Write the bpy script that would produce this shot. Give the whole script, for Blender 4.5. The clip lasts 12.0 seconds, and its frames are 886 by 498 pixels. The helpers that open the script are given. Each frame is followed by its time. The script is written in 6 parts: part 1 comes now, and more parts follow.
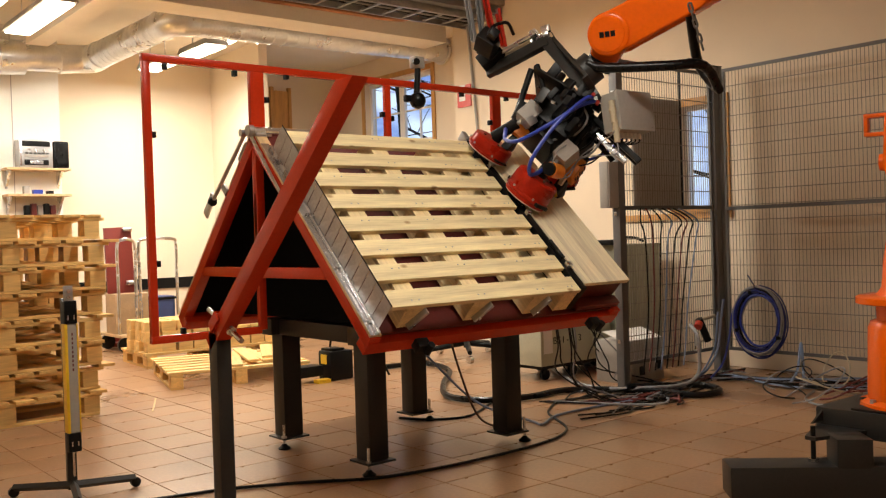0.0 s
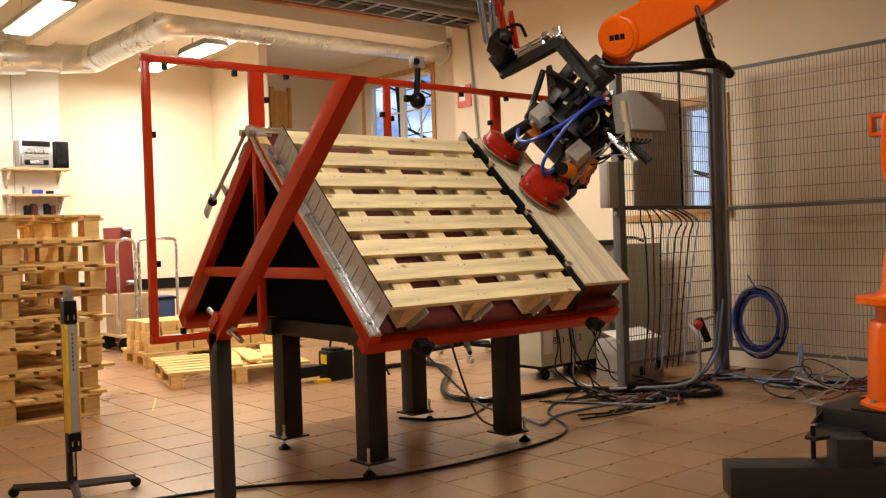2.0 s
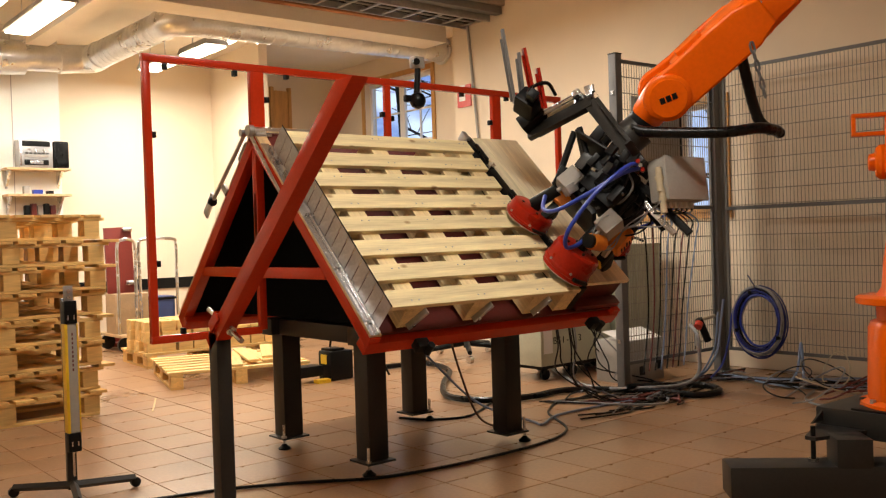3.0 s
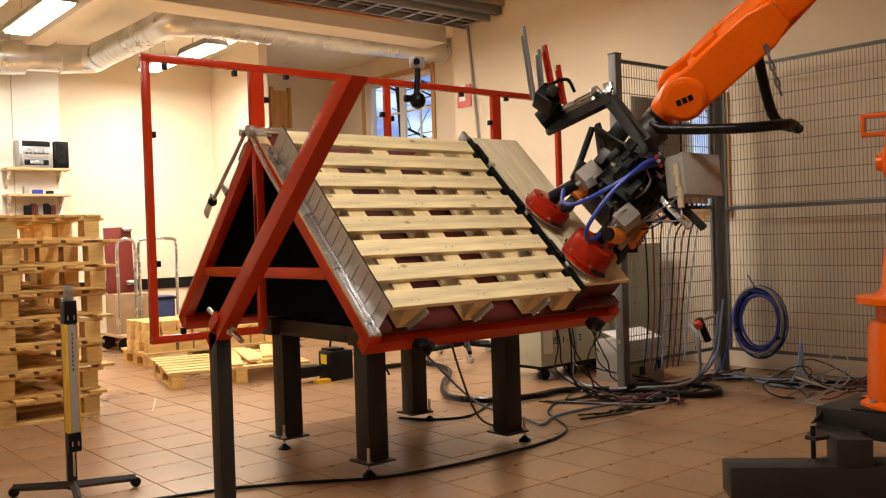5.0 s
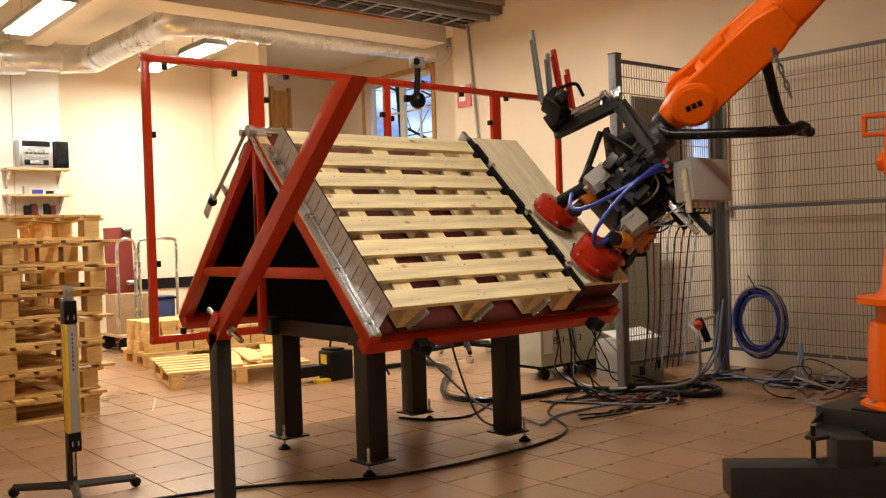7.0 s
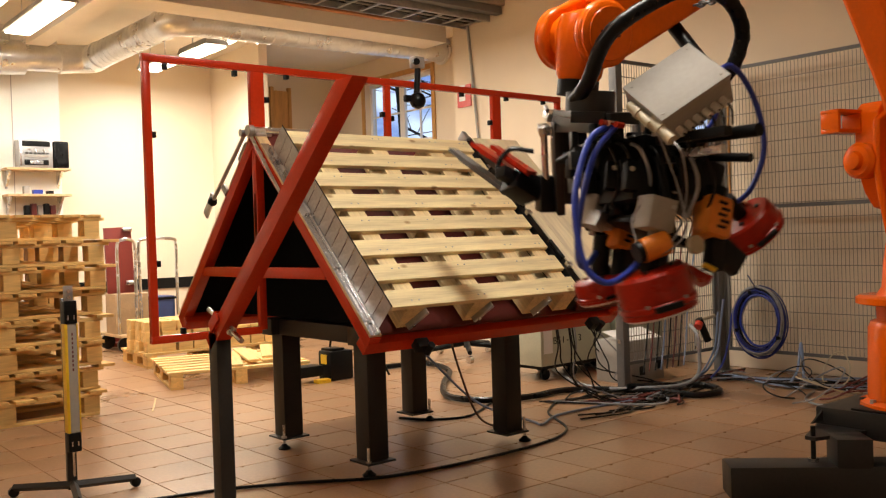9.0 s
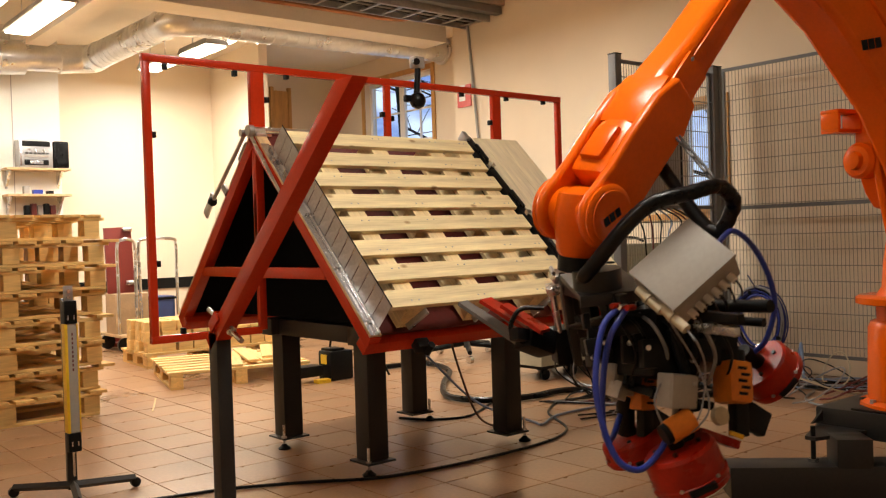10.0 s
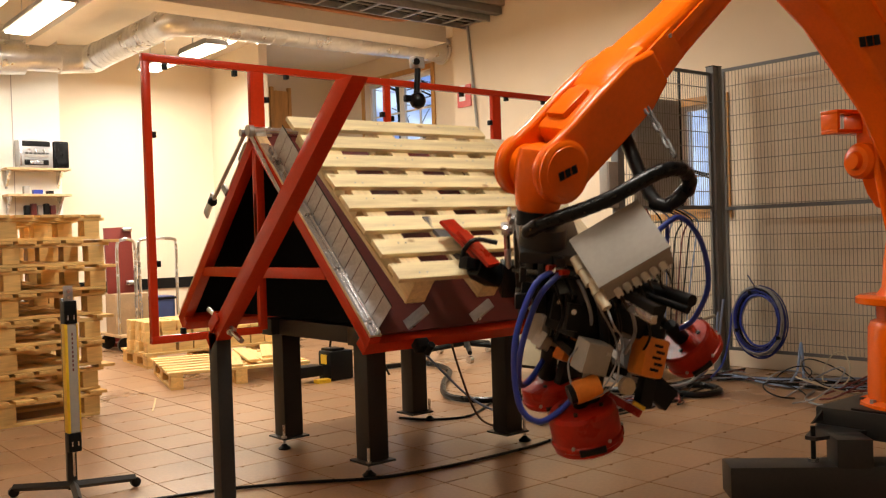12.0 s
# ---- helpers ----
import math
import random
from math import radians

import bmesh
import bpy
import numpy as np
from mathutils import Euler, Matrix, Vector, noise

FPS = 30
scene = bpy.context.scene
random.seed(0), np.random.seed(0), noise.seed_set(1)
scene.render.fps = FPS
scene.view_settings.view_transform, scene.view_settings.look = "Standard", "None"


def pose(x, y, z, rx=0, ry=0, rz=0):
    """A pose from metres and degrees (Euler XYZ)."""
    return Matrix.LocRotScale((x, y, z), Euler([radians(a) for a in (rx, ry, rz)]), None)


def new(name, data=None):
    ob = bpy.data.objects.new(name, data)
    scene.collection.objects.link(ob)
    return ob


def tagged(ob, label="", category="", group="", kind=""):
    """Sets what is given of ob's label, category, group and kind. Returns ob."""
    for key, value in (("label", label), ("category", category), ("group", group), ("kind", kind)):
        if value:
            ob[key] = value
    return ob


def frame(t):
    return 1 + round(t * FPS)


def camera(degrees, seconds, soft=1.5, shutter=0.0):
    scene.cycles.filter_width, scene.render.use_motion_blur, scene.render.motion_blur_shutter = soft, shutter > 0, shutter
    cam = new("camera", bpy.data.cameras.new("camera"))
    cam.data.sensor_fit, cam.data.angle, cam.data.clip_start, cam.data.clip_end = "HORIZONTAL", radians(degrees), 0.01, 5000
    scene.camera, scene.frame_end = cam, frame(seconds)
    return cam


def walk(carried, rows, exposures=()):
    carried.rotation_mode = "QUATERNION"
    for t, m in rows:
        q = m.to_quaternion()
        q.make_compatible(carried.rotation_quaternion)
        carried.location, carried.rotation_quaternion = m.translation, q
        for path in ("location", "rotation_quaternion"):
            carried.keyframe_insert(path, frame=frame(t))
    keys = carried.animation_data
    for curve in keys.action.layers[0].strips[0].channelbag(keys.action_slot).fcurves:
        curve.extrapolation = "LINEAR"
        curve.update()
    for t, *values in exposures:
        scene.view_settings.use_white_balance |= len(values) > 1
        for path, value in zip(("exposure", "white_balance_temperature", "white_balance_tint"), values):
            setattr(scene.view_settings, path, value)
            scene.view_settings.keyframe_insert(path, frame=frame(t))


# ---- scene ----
from mathutils import Quaternion

cam = camera(52.2, 12.0, soft=1.25, shutter=0.5)
# the camera stands still on a tripod
EYE = Vector((-2.579, -3.722, 1.185))
FWD, RIGHT, UP = Vector((0.63739, 0.77043, -0.01317)), Vector((0.76983, -0.63744, -0.03216)), Vector((0.03317, -0.01036, 0.99940))
CAM = Matrix((
    (RIGHT.x, UP.x, -FWD.x, EYE.x),
    (RIGHT.y, UP.y, -FWD.y, EYE.y),
    (RIGHT.z, UP.z, -FWD.z, EYE.z),
    (0, 0, 0, 1)))
walk(cam, [(0, CAM), (12, CAM)], exposures=[(0, 0.0), (12, 0.0)])

# ---- world and large lights ----
world = bpy.data.worlds.new("sky")
scene.world = world
world.use_nodes = True
wn = world.node_tree.nodes
sky = wn.new("ShaderNodeTexSky")
sky.sky_type, sky.sun_disc, sky.sun_elevation, sky.sun_rotation = "NISHITA", False, radians(6), radians(200)
world.node_tree.links.new(sky.outputs[0], wn["Background"].inputs[0])
wn["Background"].inputs[1].default_value = 0.12


def area(name, x, y, z, sx, sy, watts, colour=(1.0, 0.955, 0.87)):
    data = bpy.data.lights.new(name, "AREA")
    data.shape, data.size, data.size_y, data.energy, data.color = "RECTANGLE", sx, sy, watts, colour
    ob = new(name, data)
    ob.matrix_world = pose(x, y, z)
    return ob


# tubes of the ceiling lamps, two rows; the fifth is added to widen the bright patch
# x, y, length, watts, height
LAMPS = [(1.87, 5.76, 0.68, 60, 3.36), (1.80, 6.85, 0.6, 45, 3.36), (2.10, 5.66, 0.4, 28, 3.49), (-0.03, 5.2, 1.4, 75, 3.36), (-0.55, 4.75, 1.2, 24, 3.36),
         # the rest hang out of view, added to brighten stand, walls and floor
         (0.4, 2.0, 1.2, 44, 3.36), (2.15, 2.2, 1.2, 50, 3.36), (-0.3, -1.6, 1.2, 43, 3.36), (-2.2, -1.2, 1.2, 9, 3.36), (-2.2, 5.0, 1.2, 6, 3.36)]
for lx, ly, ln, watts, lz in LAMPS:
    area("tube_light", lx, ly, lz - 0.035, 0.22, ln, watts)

# ---- materials ----
def mat(name, colour, rough=0.5, metal=0.0, vary=0.15, scale=6.0, fine=60.0, bump=0.1, spec=0.5, emit=0.0, coat=0.0, per_object=0.0, stretch=(1, 1, 1)):
    """A surface with variation at two scales, fine relief and uneven gloss."""
    m = bpy.data.materials.new(name)
    m.use_nodes = True
    nt = m.node_tree
    n, l = nt.nodes, nt.links
    b = n["Principled BSDF"]
    b.inputs["Metallic"].default_value = metal
    b.inputs["Specular IOR Level"].default_value = spec
    b.inputs["Coat Weight"].default_value = coat
    b.inputs["Coat Roughness"].default_value = 0.15
    tc = n.new("ShaderNodeTexCoord")
    mp = n.new("ShaderNodeMapping")
    mp.inputs["Scale"].default_value = stretch
    l.new(tc.outputs["Object"], mp.inputs[0])
    big, small = n.new("ShaderNodeTexNoise"), n.new("ShaderNodeTexNoise")
    big.inputs["Scale"].default_value, small.inputs["Scale"].default_value = scale, fine
    big.inputs["Detail"].default_value = small.inputs["Detail"].default_value = 5
    l.new(mp.outputs[0], big.inputs[0])
    l.new(mp.outputs[0], small.inputs[0])
    mix = n.new("ShaderNodeMath")
    mix.operation = "MULTIPLY_ADD"
    mix.inputs[1].default_value = 0.6
    half = n.new("ShaderNodeMath")
    half.operation = "MULTIPLY"
    half.inputs[1].default_value = 0.4
    l.new(small.outputs[0], half.inputs[0])
    l.new(big.outputs[0], mix.inputs[0])
    l.new(half.outputs[0], mix.inputs[2])
    ramp = n.new("ShaderNodeValToRGB")
    lo = [max(0, c * (1 - 1.6 * vary)) for c in colour]
    hi = [min(1, c * (1 + 1.2 * vary)) for c in colour]
    ramp.color_ramp.elements[0].position, ramp.color_ramp.elements[1].position = 0.3, 0.7
    ramp.color_ramp.elements[0].color, ramp.color_ramp.elements[1].color = (*lo, 1), (*hi, 1)
    l.new(mix.outputs[0], ramp.inputs[0])
    out = ramp.outputs[0]
    if per_object:
        info = n.new("ShaderNodeObjectInfo")
        hsv = n.new("ShaderNodeHueSaturation")
        mr = n.new("ShaderNodeMapRange")
        mr.inputs[3].default_value, mr.inputs[4].default_value = 1 - per_object, 1 + per_object
        l.new(info.outputs["Random"], mr.inputs[0])
        l.new(mr.outputs[0], hsv.inputs["Value"])
        l.new(out, hsv.inputs["Color"])
        out = hsv.outputs[0]
    l.new(out, b.inputs["Base Color"])
    rr = n.new("ShaderNodeMapRange")
    rr.inputs[3].default_value, rr.inputs[4].default_value = max(0.03, rough - 0.12), min(1, rough + 0.12)
    l.new(big.outputs[0], rr.inputs[0])
    l.new(rr.outputs[0], b.inputs["Roughness"])
    if bump:
        bp = n.new("ShaderNodeBump")
        bp.inputs["Strength"].default_value, bp.inputs["Distance"].default_value = bump, 0.004
        l.new(small.outputs[0], bp.inputs["Height"])
        l.new(bp.outputs[0], b.inputs["Normal"])
    if emit:
        b.inputs["Emission Color"].default_value = (*colour, 1)
        b.inputs["Emission Strength"].default_value = emit
    return m


def wood(name, colour, axis="X", rough=0.6, knots=True, per_object=0.12):
    """Sawn softwood: grain stretched along one axis, knots, a tone for each piece."""
    m = mat(name, colour, rough, vary=0.2, scale=5.0, fine=28.0, bump=0.25, per_object=per_object,
            stretch={"X": (0.25, 3.5, 3.5), "Y": (3.5, 0.25, 3.5), "Z": (3.5, 3.5, 0.25)}[axis])
    if knots:
        nt = m.node_tree
        n, l = nt.nodes, nt.links
        b = n["Principled BSDF"]
        src = b.inputs["Base Color"].links[0].from_socket
        tc = n.new("ShaderNodeTexCoord")
        mp = n.new("ShaderNodeMapping")
        mp.inputs["Scale"].default_value = {"X": (0.6, 1, 1), "Y": (1, 0.6, 1), "Z": (1, 1, 0.6)}[axis]
        info = n.new("ShaderNodeObjectInfo")
        l.new(tc.outputs["Object"], mp.inputs[0])
        comb = n.new("ShaderNodeCombineXYZ")
        mul = n.new("ShaderNodeMath")
        mul.operation = "MULTIPLY"
        mul.inputs[1].default_value = 37.0
        l.new(info.outputs["Random"], mul.inputs[0])
        l.new(mul.outputs[0], comb.inputs[0])
        l.new(mul.outputs[0], comb.inputs[1])
        l.new(comb.outputs[0], mp.inputs["Location"])
        vo = n.new("ShaderNodeTexVoronoi")
        vo.inputs["Scale"].default_value = 7.0
        l.new(mp.outputs[0], vo.inputs["Vector"])
        kr = n.new("ShaderNodeValToRGB")
        kr.color_ramp.elements[0].position, kr.color_ramp.elements[1].position = 0.045, 0.11
        kr.color_ramp.elements[0].color, kr.color_ramp.elements[1].color = (0.42, 0.27, 0.14, 1), (1, 1, 1, 1)
        l.new(vo.outputs["Distance"], kr.inputs[0])
        mx = n.new("ShaderNodeMix")
        mx.data_type, mx.blend_type = "RGBA", "MULTIPLY"
        mx.inputs["Factor"].default_value = 0.8
        l.new(src, mx.inputs["A"])
        l.new(kr.outputs[0], mx.inputs["B"])
        l.new(mx.outputs["Result"], b.inputs["Base Color"])
    return m


M_WALL = mat("beige_wall_paint", (0.76, 0.635, 0.475), 0.75, vary=0.05, scale=1.3, fine=120, bump=0.08)
M_WHITE_WALL = mat("white_panel_paint", (0.78, 0.74, 0.66), 0.6, vary=0.04, scale=1.0, bump=0.05)
M_CEIL = mat("ceiling_paint", (0.84, 0.77, 0.65), 0.85, vary=0.06, scale=1.5, bump=0.1)
M_TILE = mat("floor_tile_glaze", (0.345, 0.193, 0.098), 0.30, vary=0.18, scale=1.6, fine=45, bump=0.06, per_object=0.06)
M_GROUT = mat("tile_grout", (0.22, 0.128, 0.072), 0.85, vary=0.2, bump=0.2)
M_RED = mat("red_lacquer", (0.52, 0.034, 0.008), 0.20, vary=0.1, scale=3, fine=90, bump=0.025, spec=0.3)
M_DARK_RED = mat("dark_red_sheet", (0.12, 0.014, 0.010), 0.5, vary=0.15, scale=3, bump=0.06)
M_GREY = mat("dark_grey_lacquer", (0.023, 0.022, 0.0205), 0.38, vary=0.16, scale=4, fine=80, bump=0.05, spec=0.34)
M_FENCE = mat("fence_grey_paint", (0.13, 0.125, 0.12), 0.5, vary=0.12, scale=5)
M_WIRE = mat("galvanised_wire", (0.24, 0.21, 0.17), 0.5, vary=0.1)
M_PLATE = mat("pale_grey_sheet", (0.36, 0.34, 0.31), 0.5, vary=0.06, scale=3)
M_BLACK = mat("black_plastic", (0.005, 0.005, 0.0052), 0.42, vary=0.2, scale=10, bump=0.08, spec=0.2)
# near-black that stands in for the shade inside the stand and in holes
M_VOID = mat("hollow_shade_black", (0.004, 0.004, 0.004), 0.9, vary=0.2, spec=0.05, bump=0.02)
M_RUBBER = mat("black_rubber", (0.004, 0.004, 0.0042), 0.30, vary=0.2, scale=14, bump=0.05, spec=0.25)
M_STEEL = mat("zinc_steel", (0.66, 0.67, 0.69), 0.26, metal=1.0, vary=0.12, scale=7, fine=70, bump=0.08)
M_DULL_STEEL = mat("dull_steel", (0.46, 0.455, 0.45), 0.42, metal=0.9, vary=0.15, scale=9, bump=0.1)
M_DUCT = mat("galvanised_duct", (0.74, 0.745, 0.75), 0.30, metal=0.82, vary=0.07, scale=5, fine=40, bump=0.025)
M_ORANGE = mat("orange_robot_paint", (0.80, 0.120, 0.002), 0.21, vary=0.07, scale=3, fine=60, bump=0.03, spec=0.32, coat=0.0)
M_TOOL_ORANGE = mat("orange_tool_plastic", (0.75, 0.22, 0.02), 0.42, vary=0.12, scale=9)
M_CUP = mat("red_hood_paint", (0.36, 0.015, 0.004), 0.30, spec=0.25, vary=0.2, scale=8, bump=0.08)
M_BOX = mat("light_grey_plastic", (0.36, 0.335, 0.30), 0.55, vary=0.06, scale=8, bump=0.05, spec=0.25)
M_BLUE = mat("blue_hose", (0.02, 0.045, 0.36), 0.35, vary=0.12, scale=20)
M_CLEAR = mat("grey_hose", (0.27, 0.27, 0.28), 0.4, vary=0.15, scale=20)
M_CREAM = mat("cream_connector", (0.52, 0.44, 0.30), 0.5, vary=0.1)
M_YELLOW = mat("yellow_plastic", (0.80, 0.50, 0.02), 0.4, vary=0.1)
M_BLUE_CABLE = mat("pale_blue_cable", (0.20, 0.26, 0.40), 0.45, vary=0.1)
M_PINE = wood("new_pine", (0.86, 0.69, 0.40), "X", per_object=0.07)
M_PINE_Y = wood("new_pine_cross", (0.84, 0.65, 0.36), "Y", per_object=0.07)
M_OLD = wood("stored_pine", (0.74, 0.48, 0.17), "X", per_object=0.12)
M_OLD_Y = wood("stored_pine_cross", (0.70, 0.43, 0.14), "Y", per_object=0.12)
M_PLANK = wood("planed_plank", (0.84, 0.72, 0.50), "Y", knots=False, per_object=0.05)
M_PLY = wood("plywood", (0.62, 0.42, 0.22), "Y", knots=False)
M_FRAME_WOOD = wood("window_pine", (0.55, 0.28, 0.08), "Z", knots=False, per_object=0.05)
M_SIGN_RED = mat("sign_red", (0.62, 0.05, 0.03), 0.4, vary=0.03)
M_SIGN_WHITE = mat("sign_white", (0.8, 0.78, 0.74), 0.4, vary=0.02)
M_CABINET = mat("cabinet_green_grey", (0.30, 0.29, 0.20), 0.5, vary=0.06, scale=4)
M_TUBE = mat("lit_tube", (1.0, 0.86, 0.66), 0.5, vary=0.0, bump=0, emit=14)


def glass(name):
    m = bpy.data.materials.new(name)
    m.use_nodes = True
    b = m.node_tree.nodes["Principled BSDF"]
    b.inputs["Base Color"].default_value = (0.9, 0.95, 1, 1)
    b.inputs["Roughness"].default_value = 0.02
    b.inputs["Transmission Weight"].default_value = 1.0
    b.inputs["IOR"].default_value = 1.05
    return m


M_GLASS = glass("window_glass")

# ---- building helpers ----
def bm_box(bm, c, s, r=(0, 0, 0), bevel=0.0, m=None):
    """A box with centre c, size s, turn r in degrees."""
    mw = pose(*c, *r) @ Matrix.Diagonal((*s, 1))
    if m is not None:
        mw = m @ mw
    got = bmesh.ops.create_cube(bm, size=1, matrix=mw)
    if bevel:
        edges = list({e for v in got["verts"] for e in v.link_edges})
        bmesh.ops.bevel(bm, geom=edges, offset=bevel, segments=2, affect="EDGES", profile=0.6)
    return bm


def bm_cyl(bm, a, b, r, r2=None, n=20, caps=True):
    """A cylinder or cone from a to b."""
    a, b = Vector(a), Vector(b)
    d = b - a
    q = d.to_track_quat("Z", "Y").to_matrix().to_4x4()
    bmesh.ops.create_cone(bm, cap_ends=caps, cap_tris=False, segments=n, radius1=r, radius2=r if r2 is None else r2,
                          depth=d.length, matrix=Matrix.Translation((a + b) / 2) @ q)
    return bm


def bm_lathe(bm, rings, n=28, m=Matrix()):
    """Turned about z: rings of (radius, height)."""
    rows = []
    for r, z in rings:
        rows.append([bm.verts.new(m @ Vector((r * math.cos(i * 2 * math.pi / n), r * math.sin(i * 2 * math.pi / n), z))) for i in range(n)])
    for p, q in zip(rows, rows[1:]):
        for i in range(n):
            j = (i + 1) % n
            bm.faces.new((p[i], p[j], q[j], q[i]))
    bm.faces.new(rows[0][::-1])
    bm.faces.new(rows[-1])
    return bm


def bm_prism(bm, outline, h0, h1, m=Matrix()):
    """A flat outline (x, y) drawn from height h0 to h1."""
    lo = [bm.verts.new(m @ Vector((x, y, h0))) for x, y in outline]
    hi = [bm.verts.new(m @ Vector((x, y, h1))) for x, y in outline]
    k = len(outline)
    bm.faces.new(lo[::-1])
    bm.faces.new(hi)
    for i in range(k):
        j = (i + 1) % k
        bm.faces.new((lo[i], lo[j], hi[j], hi[i]))
    return bm


def smooth_path(points, steps=8):
    """Catmull-Rom through the points."""
    p = [Vector(q) for q in points]
    p = [p[0] * 2 - p[1]] + p + [p[-1] * 2 - p[-2]]
    out = []
    for i in range(1, len(p) - 2):
        for k in range(steps):
            t = k / steps
            a, b, c, d = p[i - 1], p[i], p[i + 1], p[i + 2]
            out.append(0.5 * (2 * b + (c - a) * t + (2 * a - 5 * b + 4 * c - d) * t * t + (3 * b - a - 3 * c + d) * t ** 3))
    out.append(p[-2])
    return out


def bm_tube(bm, points, r, n=8, steps=8, ribs=0.0):
    """A hose along a smooth line."""
    path = smooth_path(points, steps)
    rows, ref = [], None
    for i, c in enumerate(path):
        d = (path[min(i + 1, len(path) - 1)] - path[max(i - 1, 0)]).normalized()
        if ref is None:
            ref = d.orthogonal().normalized()
        ref = (ref - d * ref.dot(d)).normalized()
        s = d.cross(ref)
        rr = r * (1 + (ribs if i % 2 else 0))
        rows.append([bm.verts.new(c + rr * (math.cos(k * 2 * math.pi / n) * ref + math.sin(k * 2 * math.pi / n) * s)) for k in range(n)])
    for p, q in zip(rows, rows[1:]):
        for k in range(n):
            j = (k + 1) % n
            bm.faces.new((p[k], p[j], q[j], q[k]))
    bm.faces.new(rows[0][::-1])
    bm.faces.new(rows[-1])
    return bm


def obj(name, bm, material, smooth=False):
    bmesh.ops.recalc_face_normals(bm, faces=bm.faces)
    if smooth:
        for f in bm.faces:
            f.smooth = True
        for e in bm.edges:
            if len(e.link_faces) == 2 and e.calc_face_angle(0) > 0.6:
                e.smooth = False
    me = bpy.data.meshes.new(name)
    bm.to_mesh(me)
    bm.free()
    me.materials.append(material)
    return new(name, me)


def part(name, bm, material, parent, label="", smooth=True, m=None):
    ob = obj(name, bm, material, smooth)
    ob.parent = parent
    if m is not None:
        ob.matrix_basis = m
    if label:
        ob["label"] = label
    return ob


def share(name, ob, parent, m):
    """Another piece on the same mesh."""
    o = new(name, ob.data)
    o.parent = parent
    o.matrix_basis = m
    return o


def thing(name, label, category, m=Matrix(), group=""):
    ob = new(name)
    ob.empty_display_size = 0.05
    ob.matrix_basis = m
    return tagged(ob, label, category, group)


def box(*a, **k):
    return bm_box(bmesh.new(), *a, **k)


def span(x0, x1, y0, y1, z0, z1, bevel=0.0):
    return box(((x0 + x1) / 2, (y0 + y1) / 2, (z0 + z1) / 2), (abs(x1 - x0), abs(y1 - y0), abs(z1 - z0)), bevel=bevel)


def cyl(*a, **k):
    return bm_cyl(bmesh.new(), *a, **k)


def tube(*a, **k):
    return bm_tube(bmesh.new(), *a, **k)


# ---- the room ----
H_CEIL = 3.75
def setting(name, bm, material, label, category, smooth=False):
    return tagged(obj(name, bm, material, smooth), label, category, kind="structure")


floor = setting("floor", span(-4.6, 5.3, -6.0, 8.4, -0.2, -0.004), M_GROUT, "brown glazed tile floor with dark joints", "floor")
ceiling = setting("ceiling", span(-4.6, 5.3, -6.0, 8.4, H_CEIL, H_CEIL + 0.2), M_CEIL, "painted beige concrete ceiling", "ceiling")


def wall_y(name, x0, x1, y0, y1, z0, z1, holes, material, label):
    """A wall along y between x0 and x1, with holes (ya, yb, za, zb)."""
    bm = bmesh.new()
    ys = sorted({y0, y1, *[h[0] for h in holes], *[h[1] for h in holes]})
    for a, b in zip(ys, ys[1:]):
        mid = (a + b) / 2
        cuts = sorted((h[2], h[3]) for h in holes if h[0] < mid < h[1])
        z = z0
        for za, zb in cuts + [(z1, z1)]:
            if za - z > 1e-4:
                bm_box(bm, ((x0 + x1) / 2, mid, (z + za) / 2), (x1 - x0, b - a, za - z))
            z = zb
    return setting(name, bm, material, label, "wall")


WIN_E = (0.72, 1.16, 1.36, 2.27)   # window in the side wall: y0, y1, z0, z1
WIN_B = (5.56, 7.10, 2.05, 3.42)   # window in the far side wall
wall_y("wall_east", 4.25, 4.45, -6.0, 4.23, 0, H_CEIL, [WIN_E], M_WALL, "beige painted side wall with a small window")
wall_y("wall_far_east", 5.0, 5.2, 4.23, 8.2, 0, H_CEIL, [WIN_B], M_WALL, "beige painted wall of the recess with a window")
setting("wall_jog", span(4.45, 5.0, 4.05, 4.23, 0, H_CEIL), M_WALL, "beige wall return", "wall")
setting("wall_north", span(0.77, 5.0, 8.0, 8.2, 0, H_CEIL), M_WALL, "beige painted back wall in bright lamp light", "wall")
setting("wall_partition", span(3.02, 3.14, 6.6, 8.0, 0, H_CEIL), M_WALL, "thin beige partition wall", "wall")
setting("wall_panel", span(-4.6, 0.77, 7.3, 8.2, 0, H_CEIL), M_WHITE_WALL, "white panelled wall", "wall")
setting("wall_west", span(-4.6, -4.4, -6.0, 7.3, 0, H_CEIL), M_WALL, "plain beige wall", "wall")
setting("wall_south", span(-4.4, 4.25, -6.0, -5.8, 0, H_CEIL), M_WALL, "plain beige wall", "wall")

# ---- the A-shaped work stand ----
SLOPE = math.sqrt(0.5)
FX, FY, FZ, BY, AZ = -0.344, -0.511, 0.753, 1.508, 1.745
AY = (FY + BY) / 2
LX = 1.675                                     # length along the ridge
# slope space: x along the ridge, y up the slope, z out of it
SL = Matrix(((1, 0, 0, FX), (0, SLOPE, -SLOPE, FY), (0, SLOPE, SLOPE, FZ), (0, 0, 0, 1)))
SLEN = (AY - FY) / SLOPE
# the rear slope: y up the slope, z out of it
SR = Matrix(((1, 0, 0, FX), (0, -SLOPE, SLOPE, BY), (0, SLOPE, SLOPE, FZ), (0, 0, 0, 1)))


